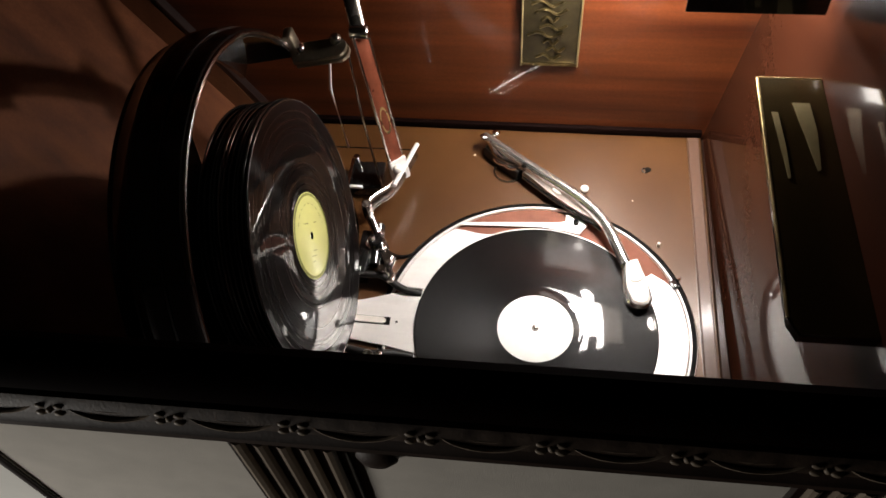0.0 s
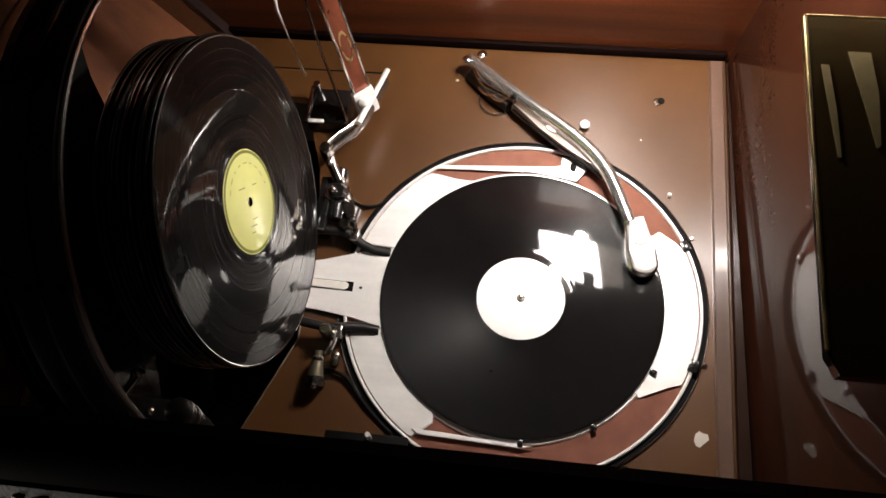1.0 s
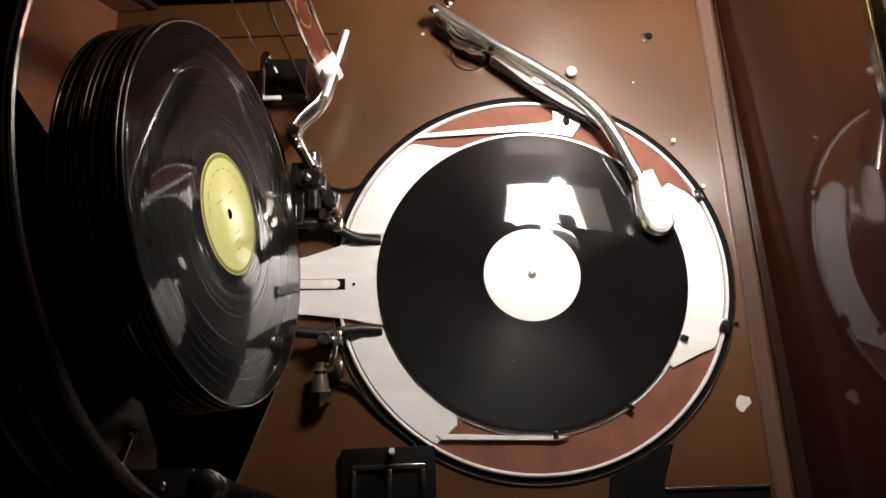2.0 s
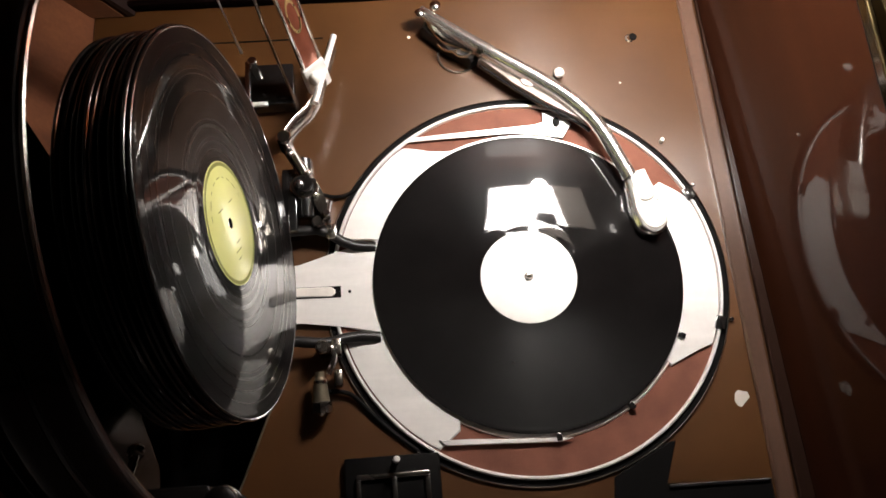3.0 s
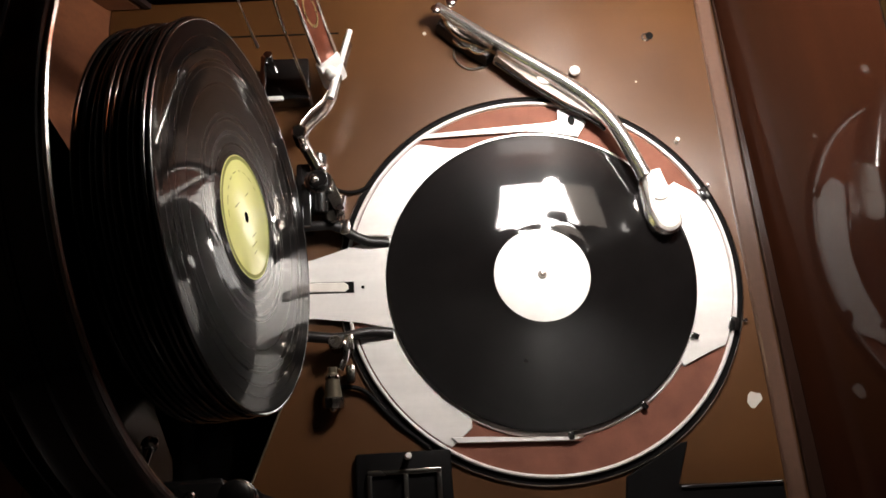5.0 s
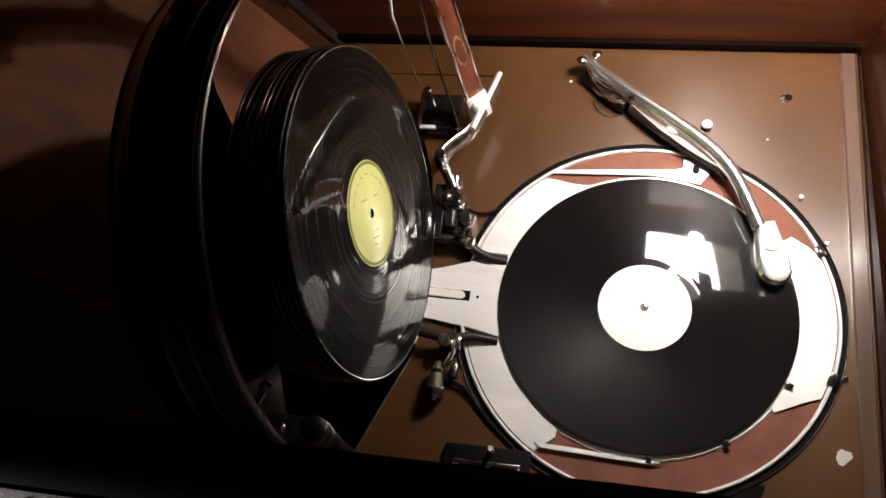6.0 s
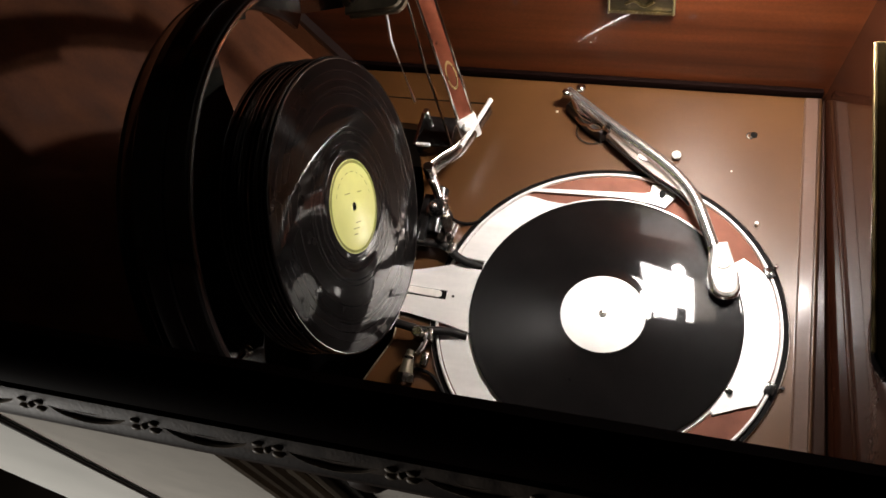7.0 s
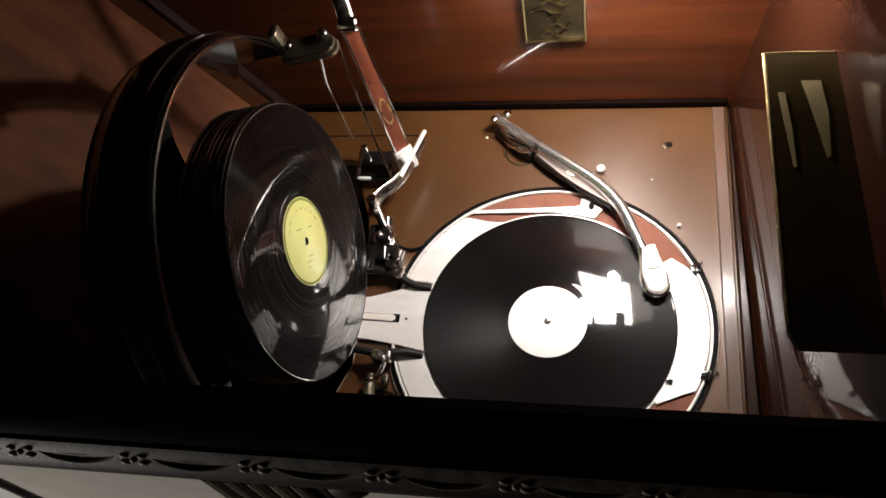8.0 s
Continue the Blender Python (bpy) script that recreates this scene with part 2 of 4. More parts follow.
def slab(outline, z0, z1, bevel=0.0, m=None, bm=None):
    """A plate of the given outline (x, y), from z0 up to z1."""
    b = bmesh.new()
    low = [b.verts.new((x, y, z0)) for x, y in outline]
    top = [b.verts.new((x, y, z1)) for x, y in outline]
    f = b.faces.new(top)
    b.faces.new(low[::-1])
    n = len(outline)
    for i in range(n):
        b.faces.new((low[i], low[(i + 1) % n], top[(i + 1) % n], top[i]))
    if bevel:
        bmesh.ops.bevel(b, geom=list(f.edges), offset=bevel, segments=1, affect="EDGES")
    if m is not None:
        b.transform(m)
    return merge(bm, b)


def arc(r, a0, a1, n=24, cx=0.0, cy=0.0):
    return [(cx + r * math.cos(radians(a0 + (a1 - a0) * i / n)), cy + r * math.sin(radians(a0 + (a1 - a0) * i / n))) for i in range(n + 1)]


def ball(c, r, sx=1, sy=1, sz=1, bm=None):
    b = bmesh.new()
    bmesh.ops.create_uvsphere(b, u_segments=16, v_segments=10, radius=r)
    b.transform(Matrix.Translation(c) @ Matrix.Diagonal((sx, sy, sz, 1)))
    return merge(bm, b)


def rod(p, q, r, bm=None, steps=14, bevel=True):
    p, q = Vector(p), Vector(q)
    h = (q - p).length
    e = min(r * 0.2, h * 0.2)
    prof = [(0, 0), (r - e, 0), (r, e), (r, h - e), (r - e, h), (0, h)] if bevel else [(0, 0), (r, 0), (r, h), (0, h)]
    m = Matrix.Translation(p) @ (q - p).to_track_quat("Z", "Y").to_matrix().to_4x4()
    return merge(bm, lathe(prof, steps, m=m)) if bm else lathe(prof, steps, m=m)


def screw(parent, place, r=0.0035, mat=None, name="screw", up=(0, 0, 1)):
    """A slotted round-headed screw."""
    m = Matrix.Translation(place) @ Vector(up).to_track_quat("Z", "Y").to_matrix().to_4x4()
    b = lathe([(0, 0.55 * r), (r * 0.5, 0.5 * r), (r * 0.85, 0.3 * r), (r, 0), (r, -0.4 * r)], 16, m=m)
    o = part(name, b, mat or M_OLD_CHROME, parent)
    part("slot", box(-r * 0.8, r * 0.8, -r * 0.12, r * 0.12, r * 0.45, r * 0.62, m=m @ pose(0, 0, 0, 0, 0, 35)), M_MATT, o, smooth=False)
    return o


def structure(name, bm, mat, label, category="structure", smooth=True):
    return tagged(finish(name, bm, mat, smooth=smooth), label=label, category=category, kind="structure")


# ---- cabinet: deck, walls, rails, lid ----
BACK, FRONT = 0.284, -0.205          # inner faces of the back wall and the front rail
RAIL = 0.338                          # top of the front rail over the deck
WELL = -0.196                         # left end of the deck beside the plate

deck_out = [(0.187, FRONT), (0.187, BACK - 0.004), (-0.365, BACK - 0.004), (-0.365, 0.215), (-0.235, 0.205), (-0.205, 0.12), (WELL, 0.045), (WELL, -0.055), (-0.237, -0.157), (-0.262, FRONT)]
structure("deck", slab(deck_out, -0.012, 0.0, bevel=0.0012), M_DECK, "brown lacquered metal motor board with small scratches", "motor board")
# Matt black puts the well's deep shade into the floor colour.
structure("pit_floor", slab([(-0.47, FRONT), (-0.19, FRONT), (-0.19, 0.22), (-0.47, 0.22)], -0.12, -0.11), M_MATT, "bottom of the magazine well, black for its shade", "cabinet floor")

b = box(-0.56, 0.46, BACK, BACK + 0.02, -0.02, 0.52)
structure("wall_north", b, M_WOOD, "reddish mahogany back board with horizontal grain", "wall")
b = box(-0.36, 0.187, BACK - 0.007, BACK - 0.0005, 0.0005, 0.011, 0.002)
structure("trim", b, M_RAIL, "dark wooden strip along the back board", "trim")

# the sides lean outward and splay towards the front
AL, AZ, EASTX, WESTX = radians(83), radians(2.0), 0.2005, -0.375


def side_wall(name, x_mid, sign, label, lean):
    b = bmesh.new()
    k = math.tan(AZ)
    rows = []
    for z in (-0.02, 0.50):
        for y in (FRONT - 0.005, BACK):
            x = x_mid + sign * (-k * y + z / math.tan(lean))
            rows.append((x, y, z))
    inner = [b.verts.new(p) for p in rows]
    outer = [b.verts.new((p[0] + sign * 0.02, p[1], p[2])) for p in rows]
    for q in ((0, 1, 3, 2), (0, 2, 6, 4), (1, 5, 7, 3), (2, 3, 7, 6), (0, 4, 5, 1), (4, 6, 7, 5)):
        allv = inner + outer
        b.faces.new([allv[i] for i in q])
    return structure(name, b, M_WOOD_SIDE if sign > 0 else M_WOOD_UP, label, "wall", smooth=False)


side_wall("wall_east", EASTX, 1, "polished mahogany side board darkened for its shade, mirror glossy", AL)
side_wall("wall_west", WESTX, -1, "worn reddish mahogany side board in shade", radians(61))

for s0, s1, wd, mt in ((0.0, 0.0, 0.030, M_BATTEN), (0.034, 0.040, 0.006, M_WOOD_DARK)):
    b = bmesh.new()
    quad = [(-0.368 + s0, 0.002), (-0.368 + s0 + wd, 0.002), (-0.368 - 0.275 + s1 + wd * 1.9, 0.50), (-0.368 - 0.275 + s1, 0.50)]
    lo_ = [b.verts.new((x, BACK - 0.0005, z)) for x, z in quad]
    hi_ = [b.verts.new((x, BACK - 0.012, z)) for x, z in quad]
    b.faces.new(hi_)
    b.faces.new(lo_[::-1])
    for k in range(4):
        b.faces.new((lo_[k], lo_[(k + 1) % 4], hi_[(k + 1) % 4], hi_[k]))
    structure("corner_batten", b, mt, "slanting wooden batten in the corner of the cabinet", "batten", smooth=False)
structure("edge_strip", slab([(0.170, FRONT), (0.184, FRONT), (0.184, BACK - 0.008), (0.170, BACK - 0.008)], 0.0005, 0.0045, bevel=0.0015), M_PALE_WOOD, "pale worn wooden edging strip", "trim")
structure("edge_strip_dark", slab([(0.1875, FRONT), (0.2005, FRONT), (0.1895, BACK - 0.008), (0.1875, BACK - 0.008)], -0.01, 0.0015, bevel=0.001), M_LEDGE, "brown polished edging strip", "trim")

# front rail with its rounded top and carved moulding
structure("wall_south", box(-0.62, 0.46, FRONT - 0.018, FRONT, -0.16, RAIL - 0.012), M_WOOD_DARK, "dark inner face of the cabinet front", "wall")
rail_prof = [(FRONT, RAIL - 0.014), (FRONT - 0.002, RAIL - 0.002), (FRONT - 0.008, RAIL), (FRONT - 0.020, RAIL - 0.004), (FRONT - 0.030, RAIL - 0.011), (FRONT - 0.034, RAIL - 0.018), (FRONT - 0.030, RAIL - 0.022), (FRONT - 0.018, RAIL - 0.022)]


def run_along_x(profile, x0, x1):
    b = bmesh.new()
    a = [b.verts.new((x0, y, z)) for y, z in profile]
    c = [b.verts.new((x1, y, z)) for y, z in profile]
    n = len(profile)
    for i in range(n):
        b.faces.new((a[i], a[(i + 1) % n], c[(i + 1) % n], c[i]))
    b.faces.new(a[::-1])
    b.faces.new(c)
    return b


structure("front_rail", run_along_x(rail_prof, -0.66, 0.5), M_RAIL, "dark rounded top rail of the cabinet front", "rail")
mould = thing("carved_moulding", (0, FRONT - 0.03, RAIL - 0.022), "worn carved wooden moulding under the front rail", "moulding", kind="structure")
INV = mould.matrix_world.inverted()
my, mz = FRONT - 0.030, RAIL - 0.0225
mp_ = [(my + 0.010, mz), (my - 0.004, mz), (my - 0.009, mz - 0.005), (my - 0.013, mz - 0.018), (my - 0.016, mz - 0.021), (my - 0.016, mz - 0.027), (my + 0.010, mz - 0.027)]
part("bed", run_along_x(mp_, -0.66, 0.5), M_MOULD, mould, m=None).matrix_parent_inverse = INV
part("fillet", run_along_x([(my - 0.0005, mz + 0.0002), (my - 0.006, mz - 0.0005), (my - 0.0105, mz - 0.0055), (my - 0.0125, mz - 0.012), (my - 0.008, mz - 0.010), (my - 0.002, mz - 0.004)], -0.66, 0.5), M_CARVED, mould, "pale worn fillet").matrix_parent_inverse = INV

# front face: cloth and fluted pilasters
FACE = FRONT - 0.034
structure("side_panel", box(-0.62, -0.4045, FACE, FACE + 0.006, -0.60, RAIL - 0.05), M_PANEL, "off white painted end panel of the cabinet front", "panel")
structure("grille_cloth", box(-0.3975, 0.46, FACE, FACE + 0.006, -0.60, RAIL - 0.05), M_CLOTH, "beige woven grille cloth of the cabinet front", "grille cloth")

# lid, opened up behind
structure("lid", box(-0.56, 0.46, BACK + 0.03, BACK + 0.05, 0.525, 1.0, m=None), M_WOOD, "raised mahogany lid behind the cabinet", "lid")

# room
structure("floor", box(-3, 3, -3.5, 1.2, -0.72, -0.70), M_CARPET, "dark carpeted room floor", "floor")
structure("ceiling", box(-3, 3, -3.5, 1.2, 1.75, 1.80), M_PLASTER, "plain plaster ceiling", "ceiling")
for nm, q in (("room_wall_north", (-3, 3, 1.2, 1.25)), ("room_wall_south", (-3, 3, -3.55, -3.5)), ("room_wall_west", (-3.05, -3, -3.5, 1.2)), ("room_wall_east", (3, 3.05, -3.5, 1.2))):
    structure(nm, box(*q, -0.70, 1.75), M_PLASTER, "plain plaster room wall", "wall")


def seat(o, parent):
    """Keeps world-made geometry where it is under a parent that stands elsewhere."""
    o.matrix_parent_inverse = parent.matrix_world.inverted()
    return o


# ---- turntable ----
def wpart(name, bm, mat, parent, label="", smooth=True):
    return seat(part(name, bm, mat, parent, label, smooth), parent)


table = thing("turntable", (0, 0, 0), "round record changer bed with chrome rim and red flock", "turntable")
wpart("flock_bed", lathe([(0, 0.0012), (0.158, 0.0012), (0.158, 0.0004), (0, 0.0004)], 96), M_FELT, table, "red brown flocked bed")
wpart("rim", lathe([(0.1576, 0.0005), (0.1578, 0.0034), (0.1586, 0.0042), (0.1598, 0.0042), (0.1606, 0.0034), (0.1608, 0.0005)], 120), M_SATIN, table, "bright chrome rim")
wpart("groove", lathe([(0.1609, 0.0003), (0.1609, 0.0009), (0.1652, 0.0009), (0.1652, 0.0003)], 120), M_MATT, table, "black gap round the rim")
wpart("outer_bead", lathe([(0.1653, 0.0003), (0.1655, 0.0018), (0.1661, 0.0023), (0.1667, 0.0016), (0.1670, 0.0003)], 120), M_DULL, table, "thin worn outer bead")
# chrome tray: two broad crescents left and right
right_cres = arc(0.1565, -25, 23, 26) + [(0.136, 0.069), (0.122, 0.078)] + arc(0.121, 32, -36, 30) + [(0.106, -0.081), (0.118, -0.075), (0.131, -0.0685)]
left_cres = arc(0.1565, 128, 164, 20) + arc(0.118, 160, 113, 22) + [(-0.050, 0.1190), (-0.060, 0.1182), (-0.072, 0.1192), (-0.085, 0.1222), (-0.093, 0.1238)]
left_low = arc(0.1565, 194, 238, 22) + [(-0.066, -0.119)] + arc(0.118, 236, 199, 18)
for o_ in (right_cres, left_cres, left_low):
    wpart("tray_plate", slab(o_, 0.0014, 0.0034, bevel=0.0008), M_SATIN, table, "bright nickel tray plate")
wpart("tray_ring", lathe([(0.117, 0.0013), (0.117, 0.0030), (0.130, 0.0030), (0.131, 0.0013)], 110), M_SATIN, table)
lev = wpart("lever", slab([(-0.091, 0.1285), (-0.087, 0.1325), (0.022, 0.1385), (0.029, 0.140), (0.029, 0.1505), (0.046, 0.149), (0.053, 0.137), (0.044, 0.124), (0.028, 0.1275), (0.0, 0.1315), (-0.05, 0.1300)], 0.0036, 0.0052, bevel=0.0005), M_SATIN, table, "thin chrome lever with a pierced tab")
wpart("lower_lever", slab([(-0.083, -0.1255), (-0.078, -0.1300), (0.010, -0.1335), (0.020, -0.1310), (-0.02, -0.1290), (-0.06, -0.1262)], 0.0036, 0.0050, bevel=0.0005), M_SATIN, table, "thin bright lower lever")
wpart("lever_hole", lathe([(0, 0.0057), (0.004, 0.0057), (0.004, 0.0050)], 20, m=Matrix.Translation((0.040, 0.1395, 0)) @ Matrix.Diagonal((0.8, 1.2, 1, 1))), M_MATT, lev)
for a in (24, -18):
    m = pose(0, 0, 0, 0, 0, a) @ pose(0.158, 0, 0.004)
    c_ = wpart("clip", box(-0.003, 0.005, -0.0055, 0.0055, -0.0015, 0.0022, 0.0008, m=m), M_BLACK, table)
    wpart("pin", rod(m @ Vector((0.0105, 0.006, -0.0038)), m @ Vector((0.0105, 0.006, -0.001)), 0.0018), M_CHROME, c_)
for a, r_ in ((-26, 0.131), (-58, 0.130), (-86, 0.130)):
    m = pose(0, 0, 0, 0, 0, a) @ pose(r_, 0, 0.005)
    wpart("finger", box(-0.003, 0.003, -0.0022, 0.0022, -0.0015, 0.0012, 0.0006, m=m), M_BLACK, table)
wpart("platter", lathe([(0, 0.0013), (0.112, 0.0013), (0.114, 0.0030), (0.112, 0.0044), (0, 0.0044)], 90), M_FELT, table)


# ---- records ----
def record(place, label_mat, label_text, group="", ring=None, radius=0.127, lab=0.041, first_side=False):
    """Local z is the axis; the played face lies at z = 0."""
    t = thing("record", place, label_text, "record", group)
    r = radius
    prof = [(0.0036, -0.0002), (lab + 0.0035, -0.0002), (lab + 0.005, -0.0005), (lab + 0.012, -0.0002), (r - 0.0055, -0.0001), (r - 0.004, -0.0003), (r - 0.0015, 0.0), (r - 0.0003, -0.0006),
            (r, -0.0012), (r - 0.0004, -0.0019), (r - 0.002, -0.0023), (0.0036, -0.0023), (0.0036, -0.0002)]
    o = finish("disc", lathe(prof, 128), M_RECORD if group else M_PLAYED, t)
    if group:
        finish("rim", lathe([(r - 0.0012, -0.0002), (r - 0.0002, 0.0002), (r + 0.0005, -0.0002), (r + 0.0008, -0.0011), (r + 0.0005, -0.0020), (r - 0.0003, -0.0024), (r - 0.0012, -0.0020)], 128), M_RIM, t, "polished round edge")
    l = finish("label", lathe([(0.0036, -0.0001), (0.0036, 0.0001), (lab - 0.0004, 0.0001), (lab, -0.0001)], 64), label_mat, t, "round paper label")
    if ring:
        finish("label_border", lathe([(lab - 0.0032, 0.00012), (lab - 0.0032, 0.0002), (lab - 0.0008, 0.0002), (lab - 0.0008, 0.00012)], 64), ring, l)
    if first_side:
        for k in range(9):
            a_ = radians(-70 + 17 * k)
            w_ = 0.0018 + 0.0012 * ((k * 5) % 3)
            mm = pose(0, 0, 0, 0, 0, math.degrees(a_)) @ pose(lab * 0.74, 0, 0.00016)
            finish("print_bar", box(-0.0003, 0.0003, -w_ * 0.7, w_ * 0.7, -0.00004, 0.00004, m=mm), M_OLIVE, l, smooth=False)
        for x, y, w_ in ((0.012, 0.010, 0.008), (0.012, -0.011, 0.006), (-0.014, -0.004, 0.007), (-0.019, 0.0, 0.009), (-0.024, 0.002, 0.005)):
            finish("print_bar", box(x - 0.0004, x + 0.0004, y - w_ * 0.6, y + w_ * 0.6, 0.00012, 0.0002), M_OLIVE, l, smooth=False)
    return t, l


PLAY = pose(0, 0, 0.0068)
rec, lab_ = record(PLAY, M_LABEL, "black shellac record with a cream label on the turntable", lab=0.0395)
spindle = thing("spindle", (0, 0, 0.0045), "short steel spindle through the record", "spindle")
wpart("pin", lathe([(0, 0.0105), (0.0022, 0.0100), (0.0032, 0.0085), (0.0032, 0.0045)], 20), M_OLD_CHROME, spindle)

NAZ, NEL = radians(2.4), radians(11.5)
STACK = Vector((-0.213, 0.006, 0.146))
N = Vector((math.cos(NEL) * math.cos(NAZ), math.cos(NEL) * math.sin(NAZ), math.sin(NEL)))
U = Vector((0, 0, 1)).cross(N).normalized()           # along the record, towards the back
W = N.cross(U)                                        # up the record
FACE_M = Matrix(((U.x, W.x, N.x, 0), (U.y, W.y, N.y, 0), (U.z, W.z, N.z, 0), (0, 0, 0, 1)))
off = 0.0
for i in range(11):
    m = Matrix.Translation(STACK - N * off) @ FACE_M @ pose(0.0006 * math.sin(i * 2.1), 0.0012 * math.sin(i * 1.3), 0, 0.25 * math.sin(i * 3.1), 0.25 * math.cos(i * 1.9), 40 + 37 * i)
    first = i == 0
    record(m, M_LIME if first else M_LABEL, "black shellac record with a lime yellow label leaning upright" if first else "black shellac record standing upright in the magazine stack", "records in the magazine", M_OLIVE if first else None, first_side=first)
    off += (0.0036, 0.0046, 0.0030, 0.0062, 0.0034)[i % 5]

# ---- magazine hoop ----
HC = STACK - N * 0.02
HM = Matrix.Translation(HC) @ FACE_M
hoop = thing("magazine_hoop", HM, "large black enamelled hoop with bright bead round the records", "record magazine")
hp = [(0.186, 0.0), (0.190, 0.002), (0.193, 0.0), (0.195, -0.006), (0.196, -0.030), (0.199, -0.034), (0.199, -0.040), (0.196, -0.044), (0.194, -0.055), (0.191, -0.055), (0.191, -0.006), (0.186, -0.004), (0.186, 0.0)]
finish("band", lathe(hp[:-1] + [hp[0]], 90, a0=18, a1=203), M_BLACK, hoop)
finish("bead", tube([(0.1895 * math.cos(radians(a)), 0.1895 * math.sin(radians(a)), 0.002) for a in range(20, 194, 3)], 0.0020, 8), M_CHROME, hoop, "worn bright bead")
for zz in (-0.017, -0.042):
    finish("bead", tube([(0.1965 * math.cos(radians(a)), 0.1965 * math.sin(radians(a)), zz) for a in range(20, 203, 3)], 0.0016, 6), M_BLACK, hoop)
finish("back_plate", lathe([(0.012, -0.068), (0.030, -0.064), (0.118, -0.063), (0.150, -0.057), (0.172, -0.060), (0.182, -0.056), (0.193, -0.0555), (0.193, -0.060), (0.172, -0.064), (0.150, -0.062), (0.118, -0.068), (0.012, -0.073), (0.012, -0.068)], 60, a0=64, a1=200), M_GLOSS, hoop, "glossy dark pressed back plate")
finish("back_rim", lathe([(0.168, -0.059), (0.182, -0.056), (0.193, -0.0555), (0.193, -0.060), (0.168, -0.063), (0.168, -0.059)], 20, a0=44.6, a1=63.9), M_GLOSS, hoop)
finish("back_ring", lathe([(0.176, -0.058), (0.193, -0.0555), (0.193, -0.060), (0.176, -0.062), (0.176, -0.058)], 30, a0=18, a1=44.5), M_BLACK, hoop)
# hinged clamp where the hoop ends
ca = radians(20)
cpos = Vector((0.188 * math.cos(ca), 0.188 * math.sin(ca), 0))
cm = Matrix.Translation(cpos) @ pose(0, 0, 0, 0, 0, 0)
clamp = finish("clamp", box(-0.006, 0.010, -0.012, 0.030, -0.002, 0.008, 0.003, m=cm), M_BRONZE, hoop, "worn bronzed clamp")
for k in (-0.006, 0.003):
    finish("strap", slab([(-0.010, 0.0), (0.010, 0.0)] + [(0.010 * math.cos(radians(a)), 0.046 + 0.010 * math.sin(radians(a))) for a in range(0, 181, 20)], k, k + 0.006, bevel=0.0015, m=Matrix.Translation(cpos) @ Matrix(((0.94, 0, 0.34, 0), (0.34, 0, -0.94, 0), (0, 1, 0, 0), (0, 0, 0, 1)))), M_BRONZE, clamp)
finish("knuckle", ball(cpos + Vector((0.004, 0.010, 0.046)), 0.006), M_OLD_CHROME, clamp)
NUT = HM.inverted() @ Vector((-0.318, -0.096, 0.229))
out_ = Vector((NUT.x, NUT.y, 0)).normalized()
finish("nut_stem", rod(NUT, Vector((out_.x * 0.1945, out_.y * 0.1945, -0.050)), 0.003), M_IRON, hoop)
finish("thumb_nut", rod(NUT + Vector((0.006, -0.004, 0.002)), NUT + Vector((-0.014, 0.003, -0.002)), 0.0068, steps=18), M_OLD_CHROME, hoop, "worn bright thumb nut")
finish("bolt", ball(cpos + Vector((-0.002, 0.010, 0.010)), 0.005), M_CHROME, clamp)

roller = thing("magazine_crank", (-0.205, -0.172, 0.05), "dark ribbed crank post with a side bar before the hoop", "crank")
RX, RY = -0.208, -0.172
CR = Matrix.Translation((RX, RY, 0))
wpart("post", lathe([(0, -0.11), (0.0065, -0.11), (0.0065, 0.150), (0.0078, 0.152), (0.0078, 0.168), (0, 0.168)], 24, m=CR), M_MATT, roller)
for k, r in enumerate((0.0085, 0.0092, 0.0097, 0.0097)):
    z = 0.168 + 0.0066 * k
    wpart("rib", lathe([(0, z), (r - 0.0022, z), (r - 0.0004, z + 0.0012), (r, z + 0.0024), (r - 0.0004, z + 0.0036), (r - 0.0022, z + 0.0048), (r - 0.0028, z + 0.0066), (0, z + 0.0066)], 28, m=CR), M_OLD_CHROME if k % 2 else M_BLACK, roller)
wpart("cap", lathe([(0, 0.2010), (0.0060, 0.2005), (0.0085, 0.1985), (0.0088, 0.1946), (0, 0.1946)], 28, m=CR), M_IRON, roller, "dark cap")
bar_ = wpart("bar", box(-0.30, RX - 0.010, RY - 0.008, RY + 0.012, 0.160, 0.178, 0.003), M_BLACK, roller)
for x in (-0.290, -0.262, -0.236):
    screw(bar_, (x, RY + 0.002, 0.1785), 0.0036, M_CHROME)
    bar_.children[-1].matrix_parent_inverse = bar_.matrix_world.inverted()
wpart("end_block", box(-0.325, -0.296, RY - 0.012, RY + 0.014, 0.150, 0.184, 0.004), M_OLD_CHROME, roller)
wpart("tip", ball((-0.272, -0.134, 0.132), 0.0055), M_OLD_CHROME, roller)
wpart("tip_stem", rod((-0.272, -0.158, 0.150), (-0.272, -0.136, 0.133), 0.003), M_OLD_CHROME, roller)

# ---- transfer plate between turntable and stack ----
plate = thing("transfer_plate", (-0.16, 0, 0), "brushed nickel transfer plate with a slot", "plate")
po = [(-0.200, -0.026), (-0.185, -0.025), (-0.150, -0.031), (-0.118, -0.040), (-0.112, 0.040), (-0.150, 0.034), (-0.185, 0.022), (-0.200, 0.021)]
sl = [(-0.194, -0.0045), (-0.194, 0.0035), (-0.158, 0.0025), (-0.158, -0.0055)]
wpart("plate", slab(po, 0.0005, 0.0045, bevel=0.0012), M_SATIN, plate)
wpart("slot", slab([(-0.196, -0.0055), (-0.196, 0.0040), (-0.153, 0.0030), (-0.153, -0.0065)], 0.0044, 0.0048), M_MATT, plate, "dark slot", smooth=False)
